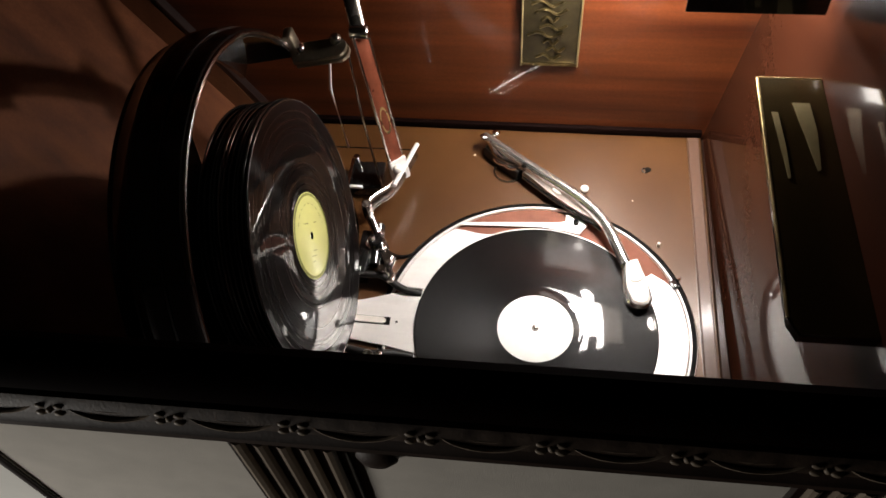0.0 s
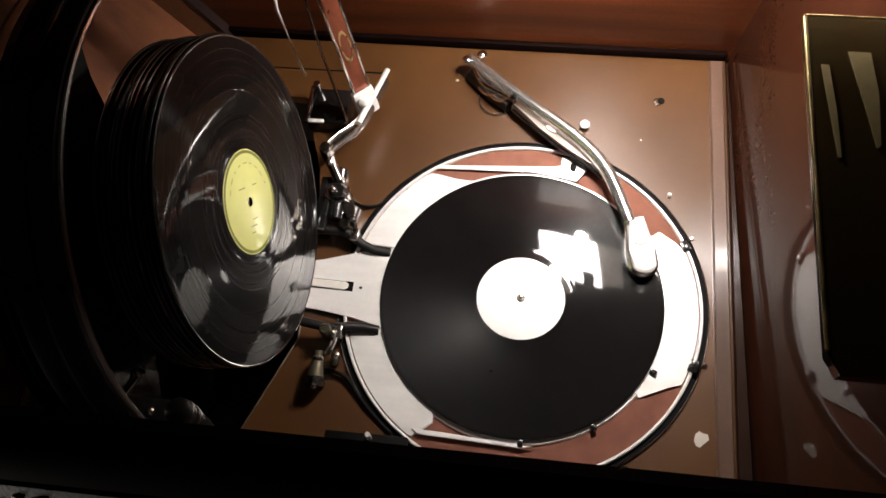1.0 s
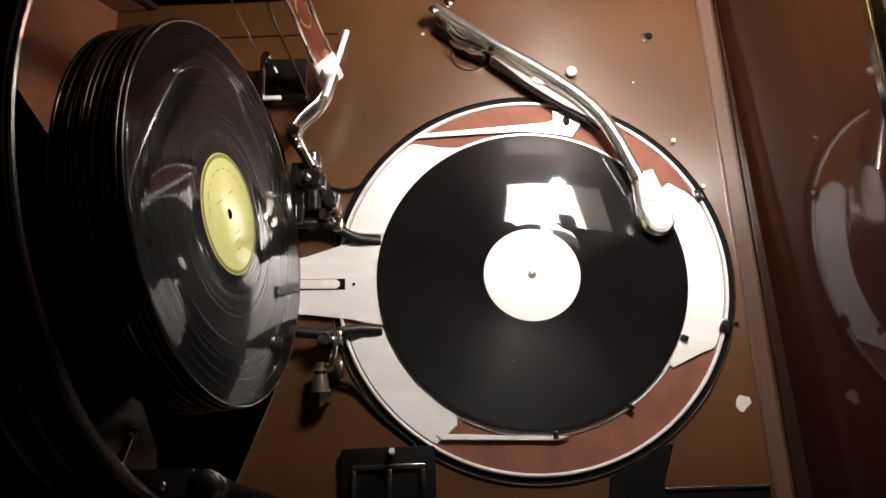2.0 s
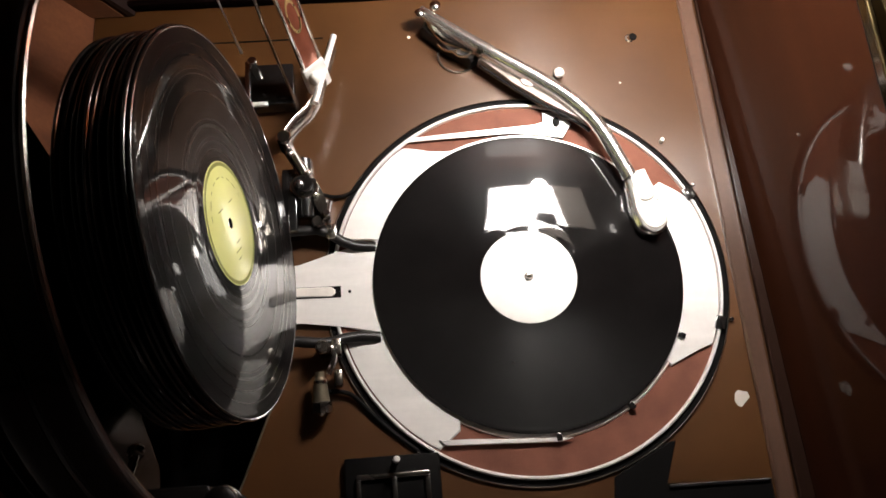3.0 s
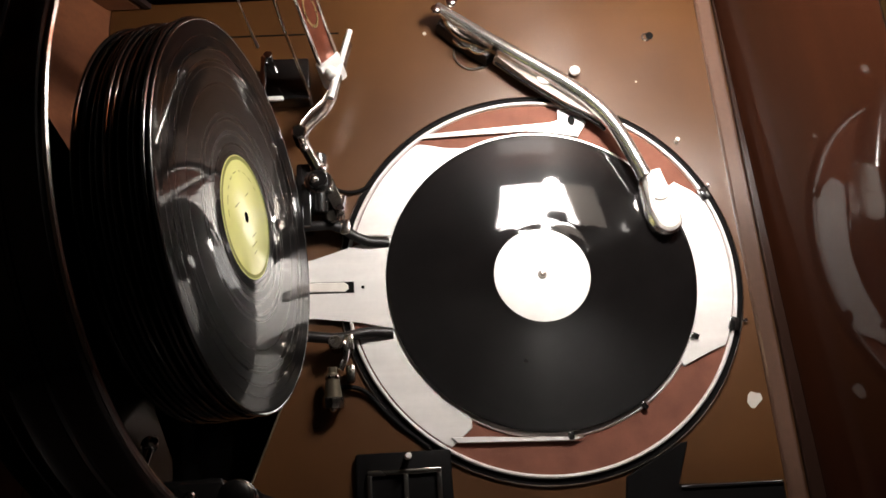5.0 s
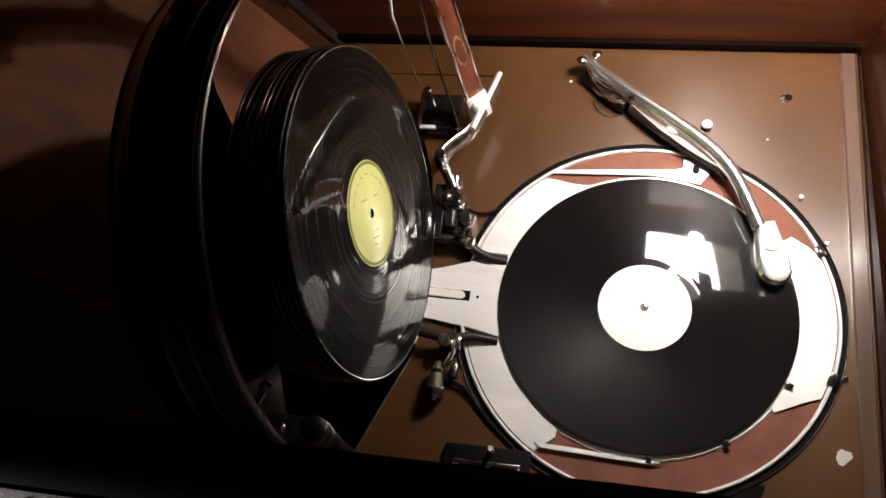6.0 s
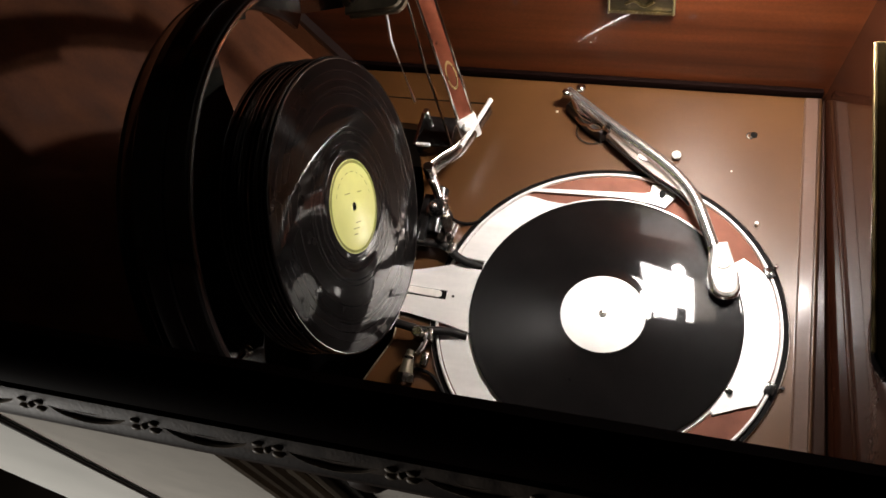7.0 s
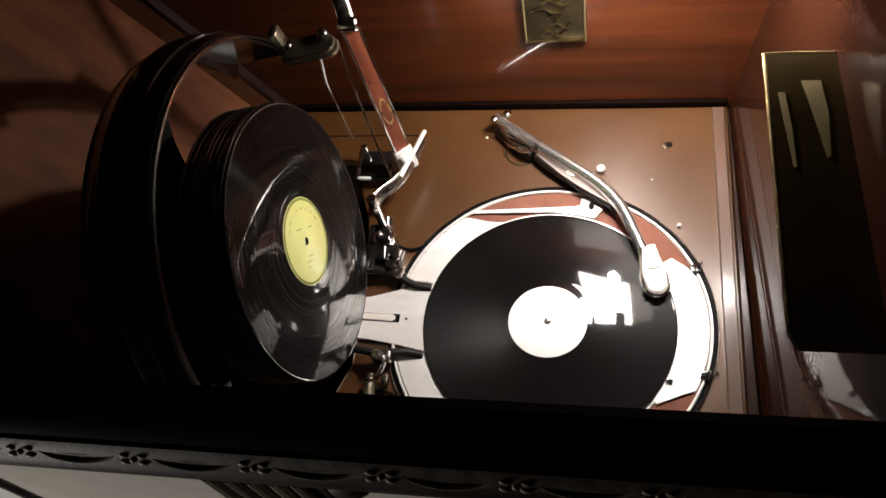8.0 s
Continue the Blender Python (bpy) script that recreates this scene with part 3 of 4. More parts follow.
wpart("tongue", slab([(-0.193, -0.0042), (-0.193, 0.0034), (-0.1605, 0.0026), (-0.1575, 0.0), (-0.1575, -0.003), (-0.1605, -0.0055)], 0.0044, 0.0058, bevel=0.0006), M_IVORY, plate, "pale sliding tongue")
wpart("rivet", lathe([(0, 0.0052), (0.0012, 0.0050), (0.0014, 0.0044)], 12, m=Matrix.Translation((-0.146, -0.002, 0))), M_MATT, plate)
cradle = thing("record_cradle", (-0.20, 0, 0), "curved nickel cradle under the standing records", "cradle")
cb = lathe([(0.1285, -0.0015), (0.1305, -0.0015), (0.1305, -0.05), (0.1285, -0.05), (0.1285, -0.0015)], 40, a0=240, a1=290, m=Matrix.Translation(STACK) @ FACE_M)
wpart("shell", cb, M_SATIN, cradle)

# black forks that reach under the record, and the swan-neck edges of the bed
for sgn, y0, y1, nm in ((1, 0.050, 0.036, "upper"), (-1, -0.046, -0.040, "lower")):
    fk = thing("transfer_fork", (-0.175, y0, 0), "black cast fork arm hinged beside the transfer plate", "fork arm", "fork arms")
    wpart("arm", tube([(-0.205, y0 - 0.004 * sgn, 0.020), (-0.185, y0 - 0.002 * sgn, 0.017), (-0.165, y0, 0.013), (-0.145, y1, 0.0075), (-0.1235, y1 - 0.001, 0.0035)], 0.0044, 12, flat=0.7, smooth=1), M_IRON, fk)
    wpart("boss", rod((-0.168, y0 + 0.004 * sgn, 0.003), (-0.168, y0 + 0.004 * sgn, 0.022), 0.0055), M_OLD_CHROME, fk)
    wpart("lug", box(-0.163, -0.154, y0 - 0.009, y0 + 0.004, 0.001, 0.015, 0.002), M_OLD_CHROME, fk)

# hinge posts
post = thing("hinge_post", (-0.178, 0.08, 0), "dark chrome hinge post with stacked collars", "hinge post", "hinge posts")
for z, r, h, mt in ((0.0005, 0.013, 0.010, M_BLACK), (0.0105, 0.0095, 0.012, M_OLD_CHROME), (0.0225, 0.0115, 0.005, M_CHROME), (0.0275, 0.008, 0.006, M_BLACK)):
    wpart("collar", rod((-0.178, 0.083, z), (-0.178, 0.083, z + h), r, steps=20), mt, post)
wpart("cross_barrel", rod((-0.178, 0.058, 0.018), (-0.178, 0.108, 0.026), 0.0070, steps=18), M_BLACK, post)
wpart("barrel_ring", rod((-0.178, 0.094, 0.0235), (-0.178, 0.099, 0.0247), 0.0082, steps=18), M_CHROME, post)
wpart("sleeve", rod((-0.166, 0.060, 0.006), (-0.162, 0.078, 0.008), 0.006, steps=16), M_CHROME, post)
wpart("bracket", box(-0.196, -0.184, 0.045, 0.100, 0.0005, 0.026, 0.002), M_BLACK, post)
wpart("elbow", tube([(-0.190, 0.117, 0.040), (-0.187, 0.110, 0.036), (-0.182, 0.102, 0.031), (-0.178, 0.094, 0.027)], 0.0052, 12, smooth=2), M_CHROME, post, "bright elbow")
for p_, r_ in (((-0.187, 0.106, 0.0415), 0.0032), ((-0.174, 0.092, 0.0315), 0.0028), ((-0.181, 0.082, 0.0345), 0.0034), ((-0.170, 0.076, 0.0250), 0.0030)):
    wpart("bolt", ball(p_, r_, 1.1, 1.1, 0.8), M_CHROME, post)
wpart("link", slab([(-0.176, 0.088), (-0.168, 0.090), (-0.160, 0.070), (-0.158, 0.056), (-0.164, 0.054), (-0.170, 0.068)], 0.0200, 0.0235, bevel=0.0008), M_OLD_CHROME, post)
wpart("link_pin", rod((-0.161, 0.059, 0.008), (-0.161, 0.059, 0.027), 0.0030), M_CHROME, post)
post2 = thing("hinge_post", (-0.172, -0.075, 0), "dark chrome cone hinge post on a small foot", "hinge post", "hinge posts")
wpart("base", box(-0.178, -0.164, -0.097, -0.087, 0.0003, 0.009, 0.002), M_BLACK, post2)
cone = wpart("cone", lathe([(0, 0.0082), (0.0068, 0.0082), (0.0068, 0.0095), (0.0045, 0.026), (0.0034, 0.0265), (0.0034, 0.031), (0, 0.031)], 24, m=Matrix.Translation((-0.171, -0.099, 0.0115)) @ pose(0, 0, 0, -83, 0, 0)), M_BRONZE, post2)
wpart("nut", lathe([(0, 0), (0.0076, 0), (0.0082, 0.0008), (0.0082, 0.0074), (0.0076, 0.0081), (0, 0.0081)], 8, m=Matrix.Translation((-0.171, -0.099, 0.0115)) @ pose(0, 0, 0, -83, 0, 0)), M_OLD_CHROME, cone, "tarnished nut")
wpart("bolt", ball((-0.171, -0.0995, 0.0125), 0.003), M_CHROME, cone)
wpart("ring", rod((-0.171, -0.0775, 0.0141), (-0.171, -0.0745, 0.0145), 0.0060, steps=20), M_CHROME, cone)
wpart("sleeve", box(-0.161, -0.154, -0.080, -0.066, 0.004, 0.012, 0.002), M_OLD_CHROME, post2)
wpart("tie", tube([(-0.165, -0.070, 0.012), (-0.160, -0.060, 0.014), (-0.160, -0.048, 0.014)], 0.0026, 8, smooth=1), M_CHROME, post2)

swan = thing("bed_edging", (-0.14, 0, 0), "dark swan neck edging from the rim to the hinges", "edging")
wpart("upper_neck", tube([(-0.176, 0.090, 0.012), (-0.166, 0.084, 0.006), (-0.155, 0.0815, 0.003), (-0.143, 0.084, 0.002), (-0.133, 0.092, 0.002), (-0.121, 0.1035, 0.0015), (-0.111, 0.1145, 0.001), (-0.10, 0.1285, 0.001)], 0.0017, 8, smooth=2), M_MATT, swan)
wpart("lower_neck", tube([(-0.170, -0.082, 0.006), (-0.153, -0.0825, 0.004), (-0.143, -0.089, 0.003), (-0.134, -0.101, 0.002), (-0.12, -0.115, 0.0015), (-0.10, -0.1315, 0.001)], 0.0018, 8, smooth=2), M_MATT, swan)

# ---- lifting linkage at the back ----
lift = thing("lifting_lever", (-0.17, 0.17, 0), "chrome cranked lifting lever with a copper coloured arm", "lever")
wpart("crank", tube([(-0.190, 0.116, 0.043), (-0.184, 0.128, 0.043), (-0.166, 0.147, 0.040), (-0.159, 0.178, 0.034), (-0.150, 0.212, 0.030)], 0.0075, 10, flat=0.25, smooth=1, up=(0.9, -0.3, 0.4)), M_DULL, lift, "cranked chrome bar")
wpart("top_rod", tube([(-0.165, 0.148, 0.046), (-0.158, 0.178, 0.041), (-0.148, 0.217, 0.038)], 0.0026, 12, smooth=1), M_SATIN, lift, "bright thin rod")
wpart("crank_pin", rod((-0.190, 0.116, 0.030), (-0.190, 0.114, 0.056), 0.006), M_CHROME, lift)
A0, A1 = Vector((-0.164, 0.178, 0.038)), Vector((-0.192, 0.211, 0.212))
armd = (A1 - A0).normalized()
am = Matrix.Translation(A0) @ armd.to_track_quat("Z", "Y").to_matrix().to_4x4()
L = (A1 - A0).length
arm = wpart("arm", box(-0.0075, 0.0075, -0.0012, 0.0012, 0.012, L - 0.006, 0.0008, m=am), M_COPPER, lift, "copper coloured flat arm")
for s_ in (-1, 1):
    wpart("edge", box(s_ * 0.0082 - 0.0012, s_ * 0.0082 + 0.0012, -0.0022, 0.0022, 0.0, L, 0.0006, m=am), M_CHROME, arm)
wpart("window", lathe([(0.0042, -0.0018), (0.0042, 0.0018), (0.0052, 0.0018), (0.0052, -0.0018), (0.0042, -0.0018)], 28, m=am @ Matrix.Translation((0, 0, 0.07)) @ pose(0, 0, 0, 90) @ Matrix.Diagonal((1, 3.4, 1, 1))), M_GILT, arm, "gilt rim of the oval window")
wpart("foot", box(-0.011, 0.011, -0.004, 0.004, -0.014, 0.016, 0.002, m=am), M_SATIN, lift)
wpart("foot_knob", ball(A0 + Vector((0.0, -0.006, 0.006)), 0.0068, 0.9, 0.8, 1.15), M_IVORY, lift, "pale round knob")
wpart("knuckle", rod(A1 + Vector((-0.010, 0, 0)), A1 + Vector((0.010, 0, 0)), 0.0075), M_CHROME, lift)
wpart("upper_link", tube([A1, A1 + Vector((-0.012, 0.03, 0.045)), A1 + Vector((-0.028, 0.06, 0.10))], 0.008, 10, flat=0.35), M_OLD_CHROME, lift)
wpart("stay_rod", tube([(-0.184, 0.168, 0.010), (-0.192, 0.181, 0.050), (-0.199, 0.189, 0.110), (-0.205, 0.203, 0.20)], 0.0014, 8, smooth=2), M_DULL, lift)
stay = thing("stay_wire", (-0.22, 0.2, 0.1), "thin bright wire stay behind the records", "wire")
wpart("wire", tube([(-0.222, 0.190, 0.06), (-0.228, 0.192, 0.15), (-0.218, 0.182, 0.205)], 0.0015, 8), M_SATIN, stay)

sw = thing("control_block", (-0.212, 0.20, 0), "small black control block with a chrome corner bracket", "switch")
wpart("body", box(-0.225, -0.185, 0.165, 0.205, 0.0005, 0.018, 0.002), M_BLACK, sw)
wpart("bracket", box(-0.2265, -0.2225, 0.163, 0.207, 0.0175, 0.0205, 0.0008), M_CHROME, sw)
wpart("bracket_end", box(-0.2225, -0.207, 0.163, 0.167, 0.0175, 0.0205, 0.0008), M_SATIN, sw)
wpart("knob", rod((-0.219, 0.202, 0.02), (-0.219, 0.202, 0.030), 0.004), M_CHROME, sw)
structure("deck_seam", box(-0.40, -0.16, 0.2395, 0.2405, 0.0002, 0.0012), M_MATT, "thin dark seam line in the motor board", "seam", smooth=False)

# ---- tone arm ----
ta = thing("tone_arm", (-0.06, 0.26, 0), "curved chrome tone arm with an ivory pickup head", "tone arm")
apts = [(-0.071, 0.2505, 0.019), (-0.0635, 0.243, 0.020), (-0.018, 0.2055, 0.021), (0.0355, 0.1675, 0.021), (0.0625, 0.142, 0.021), (0.0765, 0.118, 0.021), (0.087, 0.092, 0.020), (0.093, 0.077, 0.019)]
wpart("tube", tube(apts, 0.007, 20, flat=1.25, smooth=2, radii=[0.0048, 0.0056, 0.0068, 0.0070, 0.0066, 0.0062, 0.0058, 0.0060]), M_ARM, ta, "tapered chrome tube")
HEADZ = 0.0125
ha, hb = Vector((0.0985, 0.078)), Vector((0.1085, 0.028))       # back and nose of the head
hd = (hb - ha).normalized()
hs = Vector((-hd.y, hd.x))


def head_outline(back, nose, w0, w1, grow=0.0):
    """A blunt tongue: straight sides from the back, a round nose."""
    L_ = (hb - ha).length
    pts = [(back, w0 + grow), (L_ * 0.55, w1 + grow)]
    c_ = L_ - w1 + nose
    pts += [(c_ + (w1 + grow) * math.sin(radians(a)), (w1 + grow) * math.cos(radians(a))) for a in range(15, 166, 15)]
    pts += [(L_ * 0.55, -w1 - grow), (back, -w0 - grow)]
    return [tuple(ha + hd * u_ + hs * v_) for u_, v_ in pts]


shell = slab(head_outline(-0.004, 0.0, 0.0075, 0.0125, 0.0015), HEADZ - 0.004, HEADZ + 0.005, bevel=0.0028)
head = wpart("pickup_head", slab(head_outline(0.001, 0.0, 0.0085, 0.0112), HEADZ + 0.0045, HEADZ + 0.0100, bevel=0.0022), M_IVORY, ta, "flat ivory pickup head")
wpart("head_shell", shell, M_ARM, head, "nickel shell round the head")
wpart("head_step", slab(head_outline(-0.003, -0.026, 0.0070, 0.0082), HEADZ + 0.0095, HEADZ + 0.0118, bevel=0.0010), M_IVORY, head)
wpart("needle", rod((0.108, 0.032, 0.0072), (0.107, 0.035, 0.012), 0.0009), M_CHROME, head)
piv = wpart("pivot_post", rod((-0.058, 0.2385, 0.0005), (-0.058, 0.2385, 0.016), 0.008, steps=24), M_OLD_CHROME, ta)
wpart("base_ring", lathe([(0.0165, 0.0004), (0.0185, 0.0004), (0.0182, 0.0022), (0.0167, 0.0022), (0.0165, 0.0004)], 36, m=Matrix.Translation((-0.040, 0.214, 0))), M_OLD_CHROME, ta, "worn ring under the arm")
wpart("yoke", tube([(-0.066, 0.244, 0.020), (-0.056, 0.2235, 0.016), (-0.038, 0.214, 0.016), (-0.024, 0.206, 0.018)], 0.0032, 10, smooth=2), M_CHROME, ta)
for p in ((-0.072, 0.245, 0.024), (-0.058, 0.252, 0.024)):
    wpart("pivot_screw", ball(p, 0.0042, 1.2, 1.2, 0.8), M_CHROME, ta)
wpart("side_screw", ball((0.0190, 0.1740, 0.0190), 0.0056, 1.4, 1.05, 0.6), M_IVORY, ta, "pale screw head")
wpart("collar", rod((-0.022, 0.2085, 0.0205), (-0.017, 0.2045, 0.0205), 0.0082, steps=20), M_OLD_CHROME, ta)
wpart("body", slab([(-0.024, 0.198), (-0.017, 0.208), (0.020, 0.182), (0.044, 0.164), (0.068, 0.138), (0.066, 0.128), (0.056, 0.137), (0.030, 0.1535), (0.004, 0.174)], 0.007, 0.0185, bevel=0.0022), M_BODY, ta, "dull grey brown arm channel")
# Black bead painting in the shadow line along the arm's lower edge.
wpart("body_lip", tube([(-0.022, 0.1965, 0.0125), (0.004, 0.1735, 0.0125), (0.030, 0.153, 0.0125), (0.056, 0.1365, 0.0125), (0.067, 0.1255, 0.0125)], 0.0018, 8, smooth=1), M_IRON, ta, "black bead drawn as the shadow line under the arm")
wpart("body_tab", box(-0.004, 0.004, -0.0012, 0.0012, 0.0, 0.0035, 0.0006, m=Matrix.Translation((0.053, 0.1445, 0.0175)) @ pose(0, 0, 0, 0, 0, -38)), M_IVORY, ta, "small pale tab")
wpart("pivot_block", slab([(-0.072, 0.236), (-0.066, 0.247), (-0.052, 0.240), (-0.030, 0.217), (-0.022, 0.204), (-0.030, 0.199), (-0.048, 0.212)], 0.002, 0.0150, bevel=0.002), M_IRON, ta, "black casting under the pivot")
for cx_, cy_, rr_ in ((-0.046, 0.222, 0.0115), (-0.036, 0.213, 0.0085)):
    wpart("pivot_loop", lathe([(rr_, 0.0158), (rr_ + 0.0022, 0.0158), (rr_ + 0.0018, 0.0178), (rr_ + 0.0004, 0.0178), (rr_, 0.0158)], 28, a0=200, a1=355, m=Matrix.Translation((cx_, cy_, 0))), M_CHROME, ta, "bright curved loop")
rest = thing("arm_rest_knob", (0.049, 0.192, 0), "small ivory knob on the motor board behind the tone arm", "knob")
wpart("stem", rod((0.049, 0.192, 0.0002), (0.049, 0.192, 0.003), 0.003), M_CHROME, rest)
wpart("knob", ball((0.049, 0.189, 0.005), 0.0050, 1, 1, 0.7), M_IVORY, rest)

# ---- small fittings of the deck ----
sc = thing("deck_fitting", (0.1215, 0.224, 0), "dark pierced fixing screw with a worn washer", "screw")
wpart("washer", lathe([(0.0025, 0.0004), (0.0025, 0.0008), (0.0040, 0.0007), (0.0043, 0.0003)], 24, m=Matrix.Translation((0.1195, 0.224, 0))), M_OLD_CHROME, sc)
wpart("hole", lathe([(0, 0.0014), (0.0035, 0.0014), (0.0035, 0.0003)], 18, m=Matrix.Translation((0.123, 0.225, 0))), M_MATT, sc)
sc2 = thing("deck_screw", (0.131, 0.117, 0), "small bright pin standing on the motor board", "pin")
wpart("pin", rod((0.131, 0.117, 0.0), (0.131, 0.117, 0.006), 0.0019), M_IVORY, sc2)
structure("paint_chip", slab([(0.152, -0.112), (0.1535, -0.106), (0.1565, -0.1035), (0.160, -0.105), (0.1635, -0.1055), (0.1645, -0.110), (0.160, -0.114), (0.157, -0.117), (0.154, -0.116)], 0.0001, 0.0004), M_CHIP, "pale chip in the brown lacquer", "paint chip", smooth=False)
random.seed(4)
for i in range(9):
    x, y = random.uniform(-0.15, 0.165), random.uniform(-0.19, 0.27)
    if math.hypot(x, y) < 0.172 or x > 0.12 and y > 0.02:
        continue
    r = random.uniform(0.0007, 0.0016)
    structure("paint_speck", lathe([(0, 0.0004), (r, 0.0003), (r * 1.2, 0.0001)], 7, m=Matrix.Translation((x, y, 0))), M_CHIP, "tiny pale speck on the motor board", "paint chip")

fb = thing("speed_selector", (-0.12, -0.155, 0), "black recessed selector with bright bracket edges", "selector")
wpart("frame", box(-0.156, -0.084, -0.190, -0.134, 0.0004, 0.008, 0.002), M_MATT, fb)
for x in (-0.146, -0.119, -0.094):
    wpart("tab", box(x - 0.0022, x + 0.0022, -0.186, -0.150, 0.0075, 0.011, 0.0008), M_CHROME, fb)
wpart("crossbar", box(-0.147, -0.092, -0.151, -0.147, 0.0075, 0.011, 0.0008), M_OLD_CHROME, fb)
wpart("lever", rod((-0.117, -0.138, 0.008), (-0.116, -0.139, 0.026), 0.0024), M_SATIN, fb)
# Flat black plate and bar laid over the dark part of the deck.
fr = thing("finger_recess", (0.07, -0.178, 0), "flat black plate beside the turntable near the front", "flap")
wpart("flap", slab([(0.042, FRONT + 0.002), (0.168, FRONT + 0.002), (0.168, -0.172), (0.086, -0.171), (0.099, -0.139), (0.094, -0.1395), (0.048, -0.1625)], 0.0006, 0.003, bevel=0.0008), M_MATT, fr)
wpart("hinge_bar", rod((0.088, -0.1725, 0.0035), (0.166, -0.1735, 0.0035), 0.0016), M_BLACK, fr)

# ---- lamp over the turntable ----
lx0, lx1, ly0, ly1, lz = 0.014, 0.152, 0.154, 0.244, 0.328
HOODX = 0.222                         # the hood runs on to the side board
lamp = thing("cabinet_lamp", (0.09, BACK, 0.36), "black shaded cabinet lamp with a lit white inside", "lamp")
hood = bmesh.new()
for q in ((lx0 - 0.006, HOODX, ly0 - 0.006, ly0 - 0.002), (lx0 - 0.006, lx0 - 0.002, ly0 - 0.002, ly1 + 0.002), (HOODX - 0.004, HOODX, ly0 - 0.002, ly1 - 0.03)):
    box(*q, lz - 0.002, lz + 0.036, bm=hood)
box(lx0 - 0.006, HOODX, ly0 - 0.006, ly1 - 0.010, lz + 0.0365, lz + 0.042, bm=hood)
box(0.108, HOODX - 0.001, ly0 - 0.0105, ly0 - 0.0065, lz - 0.024, lz + 0.030, 0.0012, bm=hood)
wpart("hood", hood, M_BLACK, lamp, smooth=False)
wpart("reflector", box(lx0, 0.106, ly0, ly1, lz + 0.026, lz + 0.030), M_WHITE, lamp, "white reflector glowing by its own emission", smooth=False)
wpart("reflector_wing", box(0.1065, lx1, ly0, ly1, lz + 0.024, lz + 0.029, 0.001), M_ENAMEL, lamp, "grey white wing for the shaded end of the reflector", smooth=False)
wpart("socket", box(0.070, 0.090, ly0 + 0.001, ly0 + 0.018, lz - 0.001, lz + 0.024, 0.002), M_MATT, lamp, "dark socket")
# Unseen plate, added to hold the bulb's light off the right front.
wpart("bulb_shade", box(0.192, 0.219, 0.166, 0.169, 0.292, 0.366, 0.0008), M_BLACK, lamp, "unseen black plate added before the bulb to cut its light")
wpart("bulb_socket", rod((0.212, 0.197, 0.320), (0.212, 0.197, 0.366), 0.007), M_BRASS, lamp, "brass bulb socket")
wpart("bracket", box(0.06, 0.12, ly1 - 0.012, BACK - 0.001, lz + 0.0305, lz + 0.036, 0.001), M_BLACK, lamp)

# ---- glossy panel jutting from the side board ----
pan = thing("dial_panel", (0.24, 0.0, 0.25), "glossy olive brass panel jutting from the side board", "panel")
pm = Matrix.Translation((0.175, 0.118, 0.2585)) @ pose(0, 0, 0, 1.5, 0, 0)
PW, PL = 0.055, 0.246                 # width as far as the side board, length
wpart("board", slab([(0, 0), (0, -PL + 0.012), (0.006, -PL), (PW + 0.007, -PL), (PW - 0.001, 0)], -0.010, 0, bevel=0.0012, m=pm), M_GLASSY, pan)
wpart("edge_bead", rod(pm @ Vector((0.0, -PL + 0.014, -0.001)), pm @ Vector((0.0, 0.0, -0.001)), 0.0016), M_BRASS, pan, "bright brass edge")
wpart("end_bead", rod(pm @ Vector((0.001, 0.0005, -0.001)), pm @ Vector((PW - 0.002, 0.0005, -0.001)), 0.0009), M_BRASS, pan, "thin brass end edge")
wpart("underside", box(0.004, PW - 0.006, -PL + 0.014, -0.004, -0.018, -0.0105, 0.001, m=pm), M_MATT, pan)
for q in ([(0.025, -0.029), (0.039, -0.029), (0.0415, -0.060), (0.0395, -0.098), (0.037, -0.100), (0.031, -0.062)], [(0.0075, -0.040), (0.0125, -0.040), (0.0150, -0.075), (0.0155, -0.108), (0.0135, -0.108)]):
    wpart("inlay", slab(q, 0.0002, 0.0010, m=pm), M_INLAY, pan, "pale tapered brass inlay")

# ---- brass name plate on the back board ----
npl = thing("name_plate", (0.0, BACK, 0.16), "aged brass plate with raised ornament on the back board", "plate")
wpart("plate", box(-0.032, 0.032, BACK - 0.004, BACK - 0.0005, 0.108, 0.222, 0.001), M_TARNISH, npl)
random.seed(9)
for k in range(9):
    z = 0.122 + 0.0105 * k
    w_ = random.uniform(0.008, 0.02)
    x = random.uniform(-0.008, 0.008)
    wpart("ornament", tube([(x - w_, BACK - 0.0045, z), (x - w_ * 0.3, BACK - 0.0050, z + 0.006), (x + w_ * 0.3, BACK - 0.0050, z - 0.004), (x + w_, BACK - 0.0045, z + 0.004)], 0.0016, 6, smooth=2), M_BRASS, npl)
for x in (-0.0315, 0.0305):
    wpart("side_bead", rod((x, BACK - 0.0048, 0.109), (x, BACK - 0.0048, 0.221), 0.0012), M_INLAY, npl, "bright worn plate edge")
wpart("frame", run_along_x([(BACK - 0.0058, 0.110), (BACK - 0.0042, 0.110), (BACK - 0.0042, 0.1135), (BACK - 0.0058, 0.1135)], -0.031, 0.031), M_BRASS, npl)
for k in range(9):
    x = -0.019 + 0.0047 * k
    wpart("letter_bar", box(x - 0.0012, x + 0.0012, BACK - 0.0064, BACK - 0.0058, 0.1105, 0.1130 + 0.0008 * (k % 2)), M_BRASS, npl, smooth=False)
for x in (-0.027, 0.027):
    screw(npl, (x, BACK - 0.0045, 0.113), 0.0028, M_SATIN, up=(0, -1, 0))

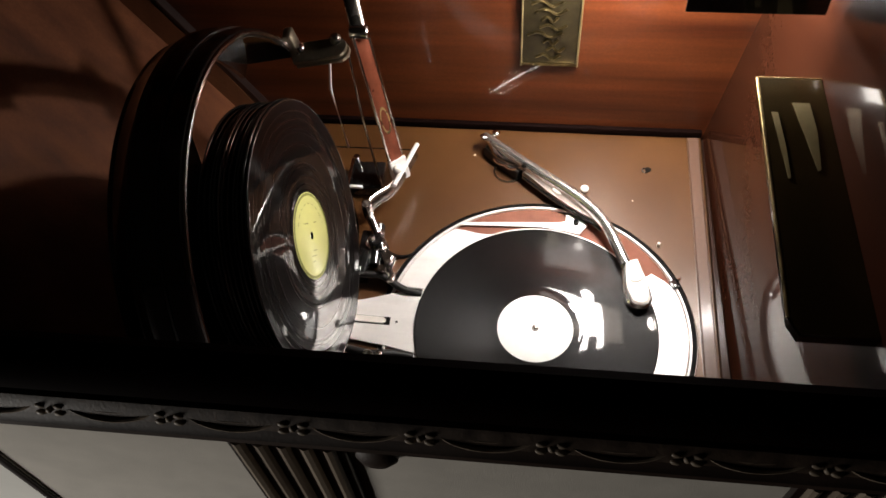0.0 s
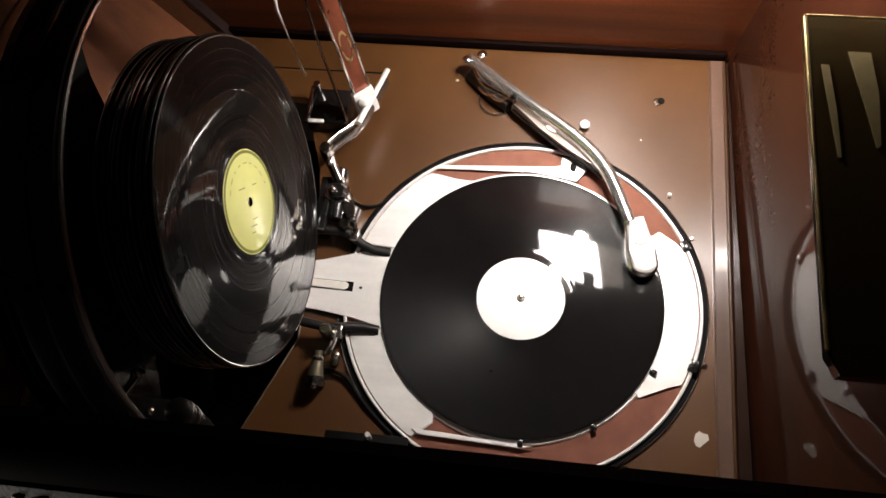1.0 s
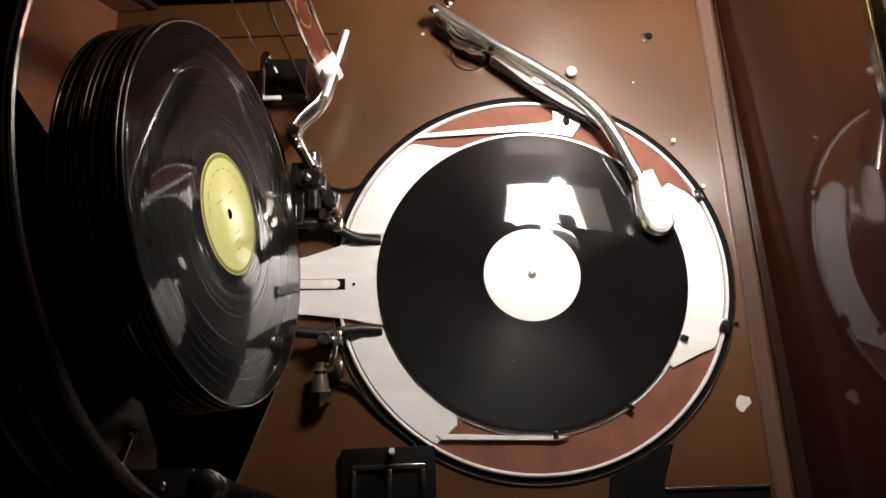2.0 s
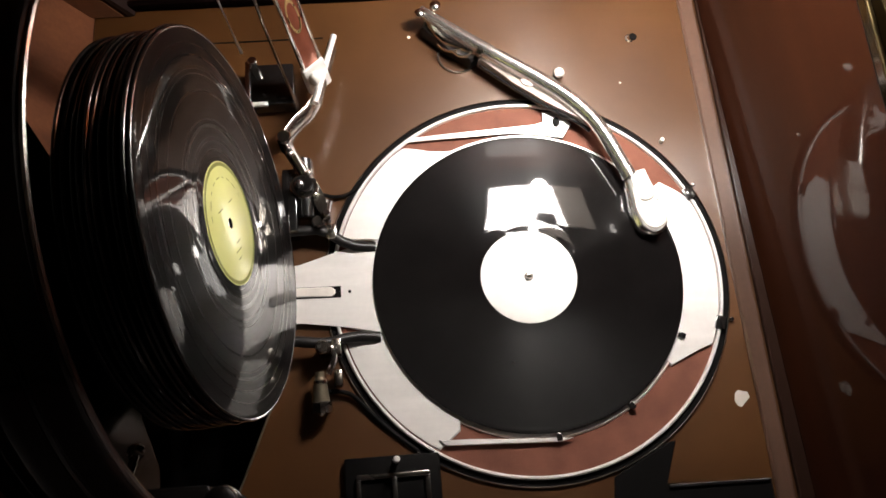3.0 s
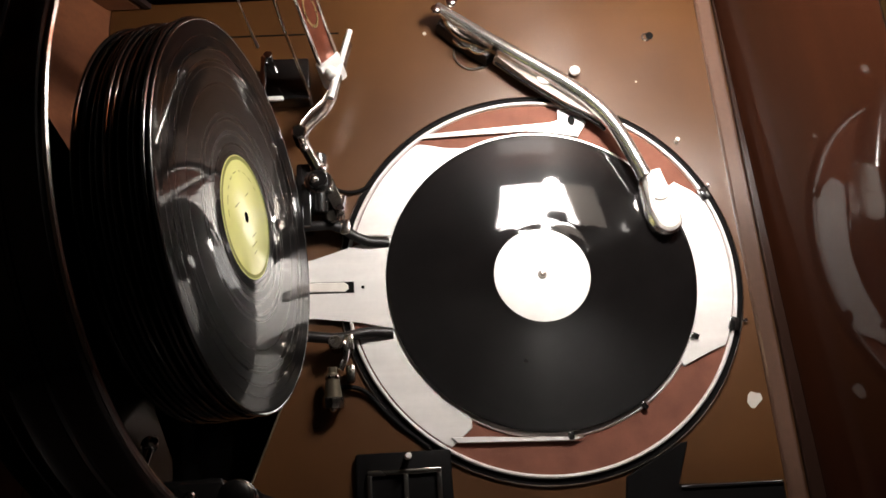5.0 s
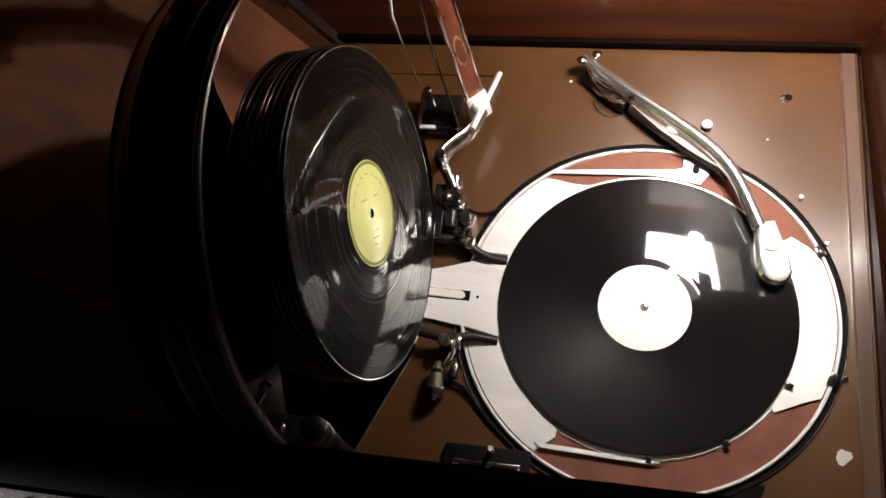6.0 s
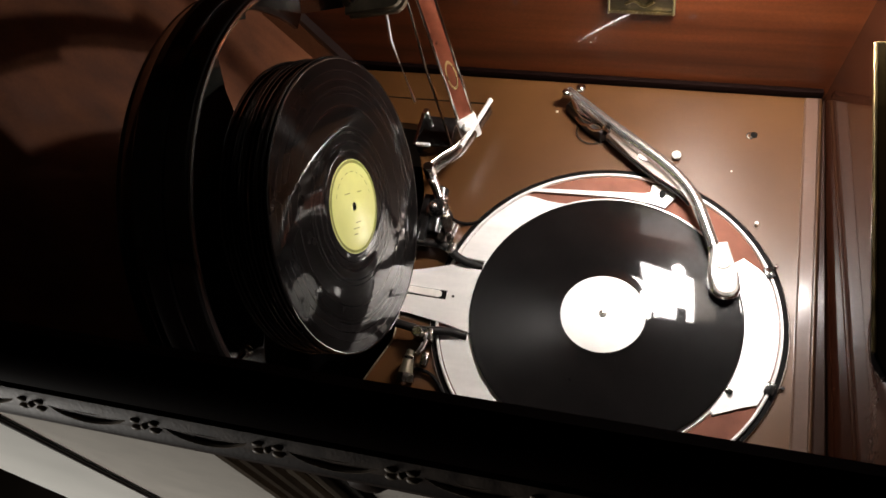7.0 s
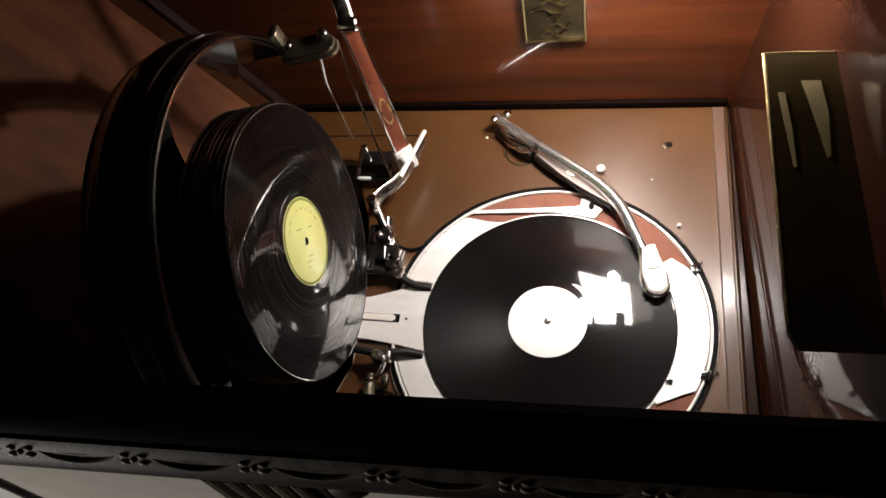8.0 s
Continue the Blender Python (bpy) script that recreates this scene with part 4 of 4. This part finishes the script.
# ---- front: carved leaves, pilasters ----
def leaf():
    """One repeat of the carving: a swag and a cross of two berries."""
    b = bmesh.new()
    tube([(0.012, 0, 0.002), (0.022, -0.0012, -0.003), (0.039, -0.0016, -0.0052), (0.056, -0.0012, -0.003), (0.066, 0, 0.002)], 0.0016, 6, bm=b, smooth=2, flat=0.8)
    tube([(0.016, 0, 0.003), (0.039, -0.0008, 0.0008), (0.062, 0, 0.003)], 0.0012, 6, bm=b, smooth=1, flat=0.8)
    for s_ in (-1, 1):
        for w_ in (-1, 1):
            ball((0.006 * s_, -0.001, 0.0026 * w_), 0.0024, 1.5, 0.8, 0.8, bm=b)
    ball((0, -0.0015, 0), 0.0022, bm=b)
    return b


first = None
for i in range(14):
    m = pose(-0.614 + i * 0.078, my - 0.0102, mz - 0.0085, -30)
    if first is None:
        o = part("carving", leaf(), M_REED, mould, "pale worn carving")
        first = o.data
    else:
        o = new("carving", first)
        o.parent = mould
    o.matrix_parent_inverse = INV
    o.matrix_basis = m

for k, x0 in enumerate((-0.198, 0.16)):
    pil = thing("pilaster", (x0, FACE, -0.15), "fluted wooden pilaster with pale reeds on the front", "pilaster", "fluted pilasters", kind="structure")
    wpart("backing", box(x0, x0 + 0.078, FACE - 0.006, FACE - 0.0005, -0.58, RAIL - 0.052, 0.001), M_WOOD_DARK, pil)
    for j in range(5):
        x = x0 + 0.007 + j * 0.0150
        wpart("reed", tube([(x + 0.002, FACE - 0.007, -0.57), (x + 0.002, FACE - 0.007, RAIL - 0.058)], 0.0040, 8), M_REED, pil)
    wpart("roundel", lathe([(0, 0.010), (0.009, 0.009), (0.014, 0.005), (0.015, 0)], 24, m=Matrix.Translation((x0 + 0.098, FACE - 0.0005, RAIL - 0.075)) @ pose(0, 0, 0, 90)), M_MOULD, pil, "dark turned roundel")
structure("panel_bead", box(-0.404, -0.398, FACE - 0.004, FACE - 0.0005, -0.58, RAIL - 0.052, 0.001), M_WOOD_DARK, "thin dark bead dividing the front panels", "bead")

structure("deck_edging", tube([(WELL, 0.045, 0.0005), (WELL, -0.055, 0.0005), (-0.237, -0.157, 0.0005), (-0.262, FRONT, 0.0005)], 0.0009, 8), M_BRONZE, "thin bright edging of the motor board beside the well", "edging")
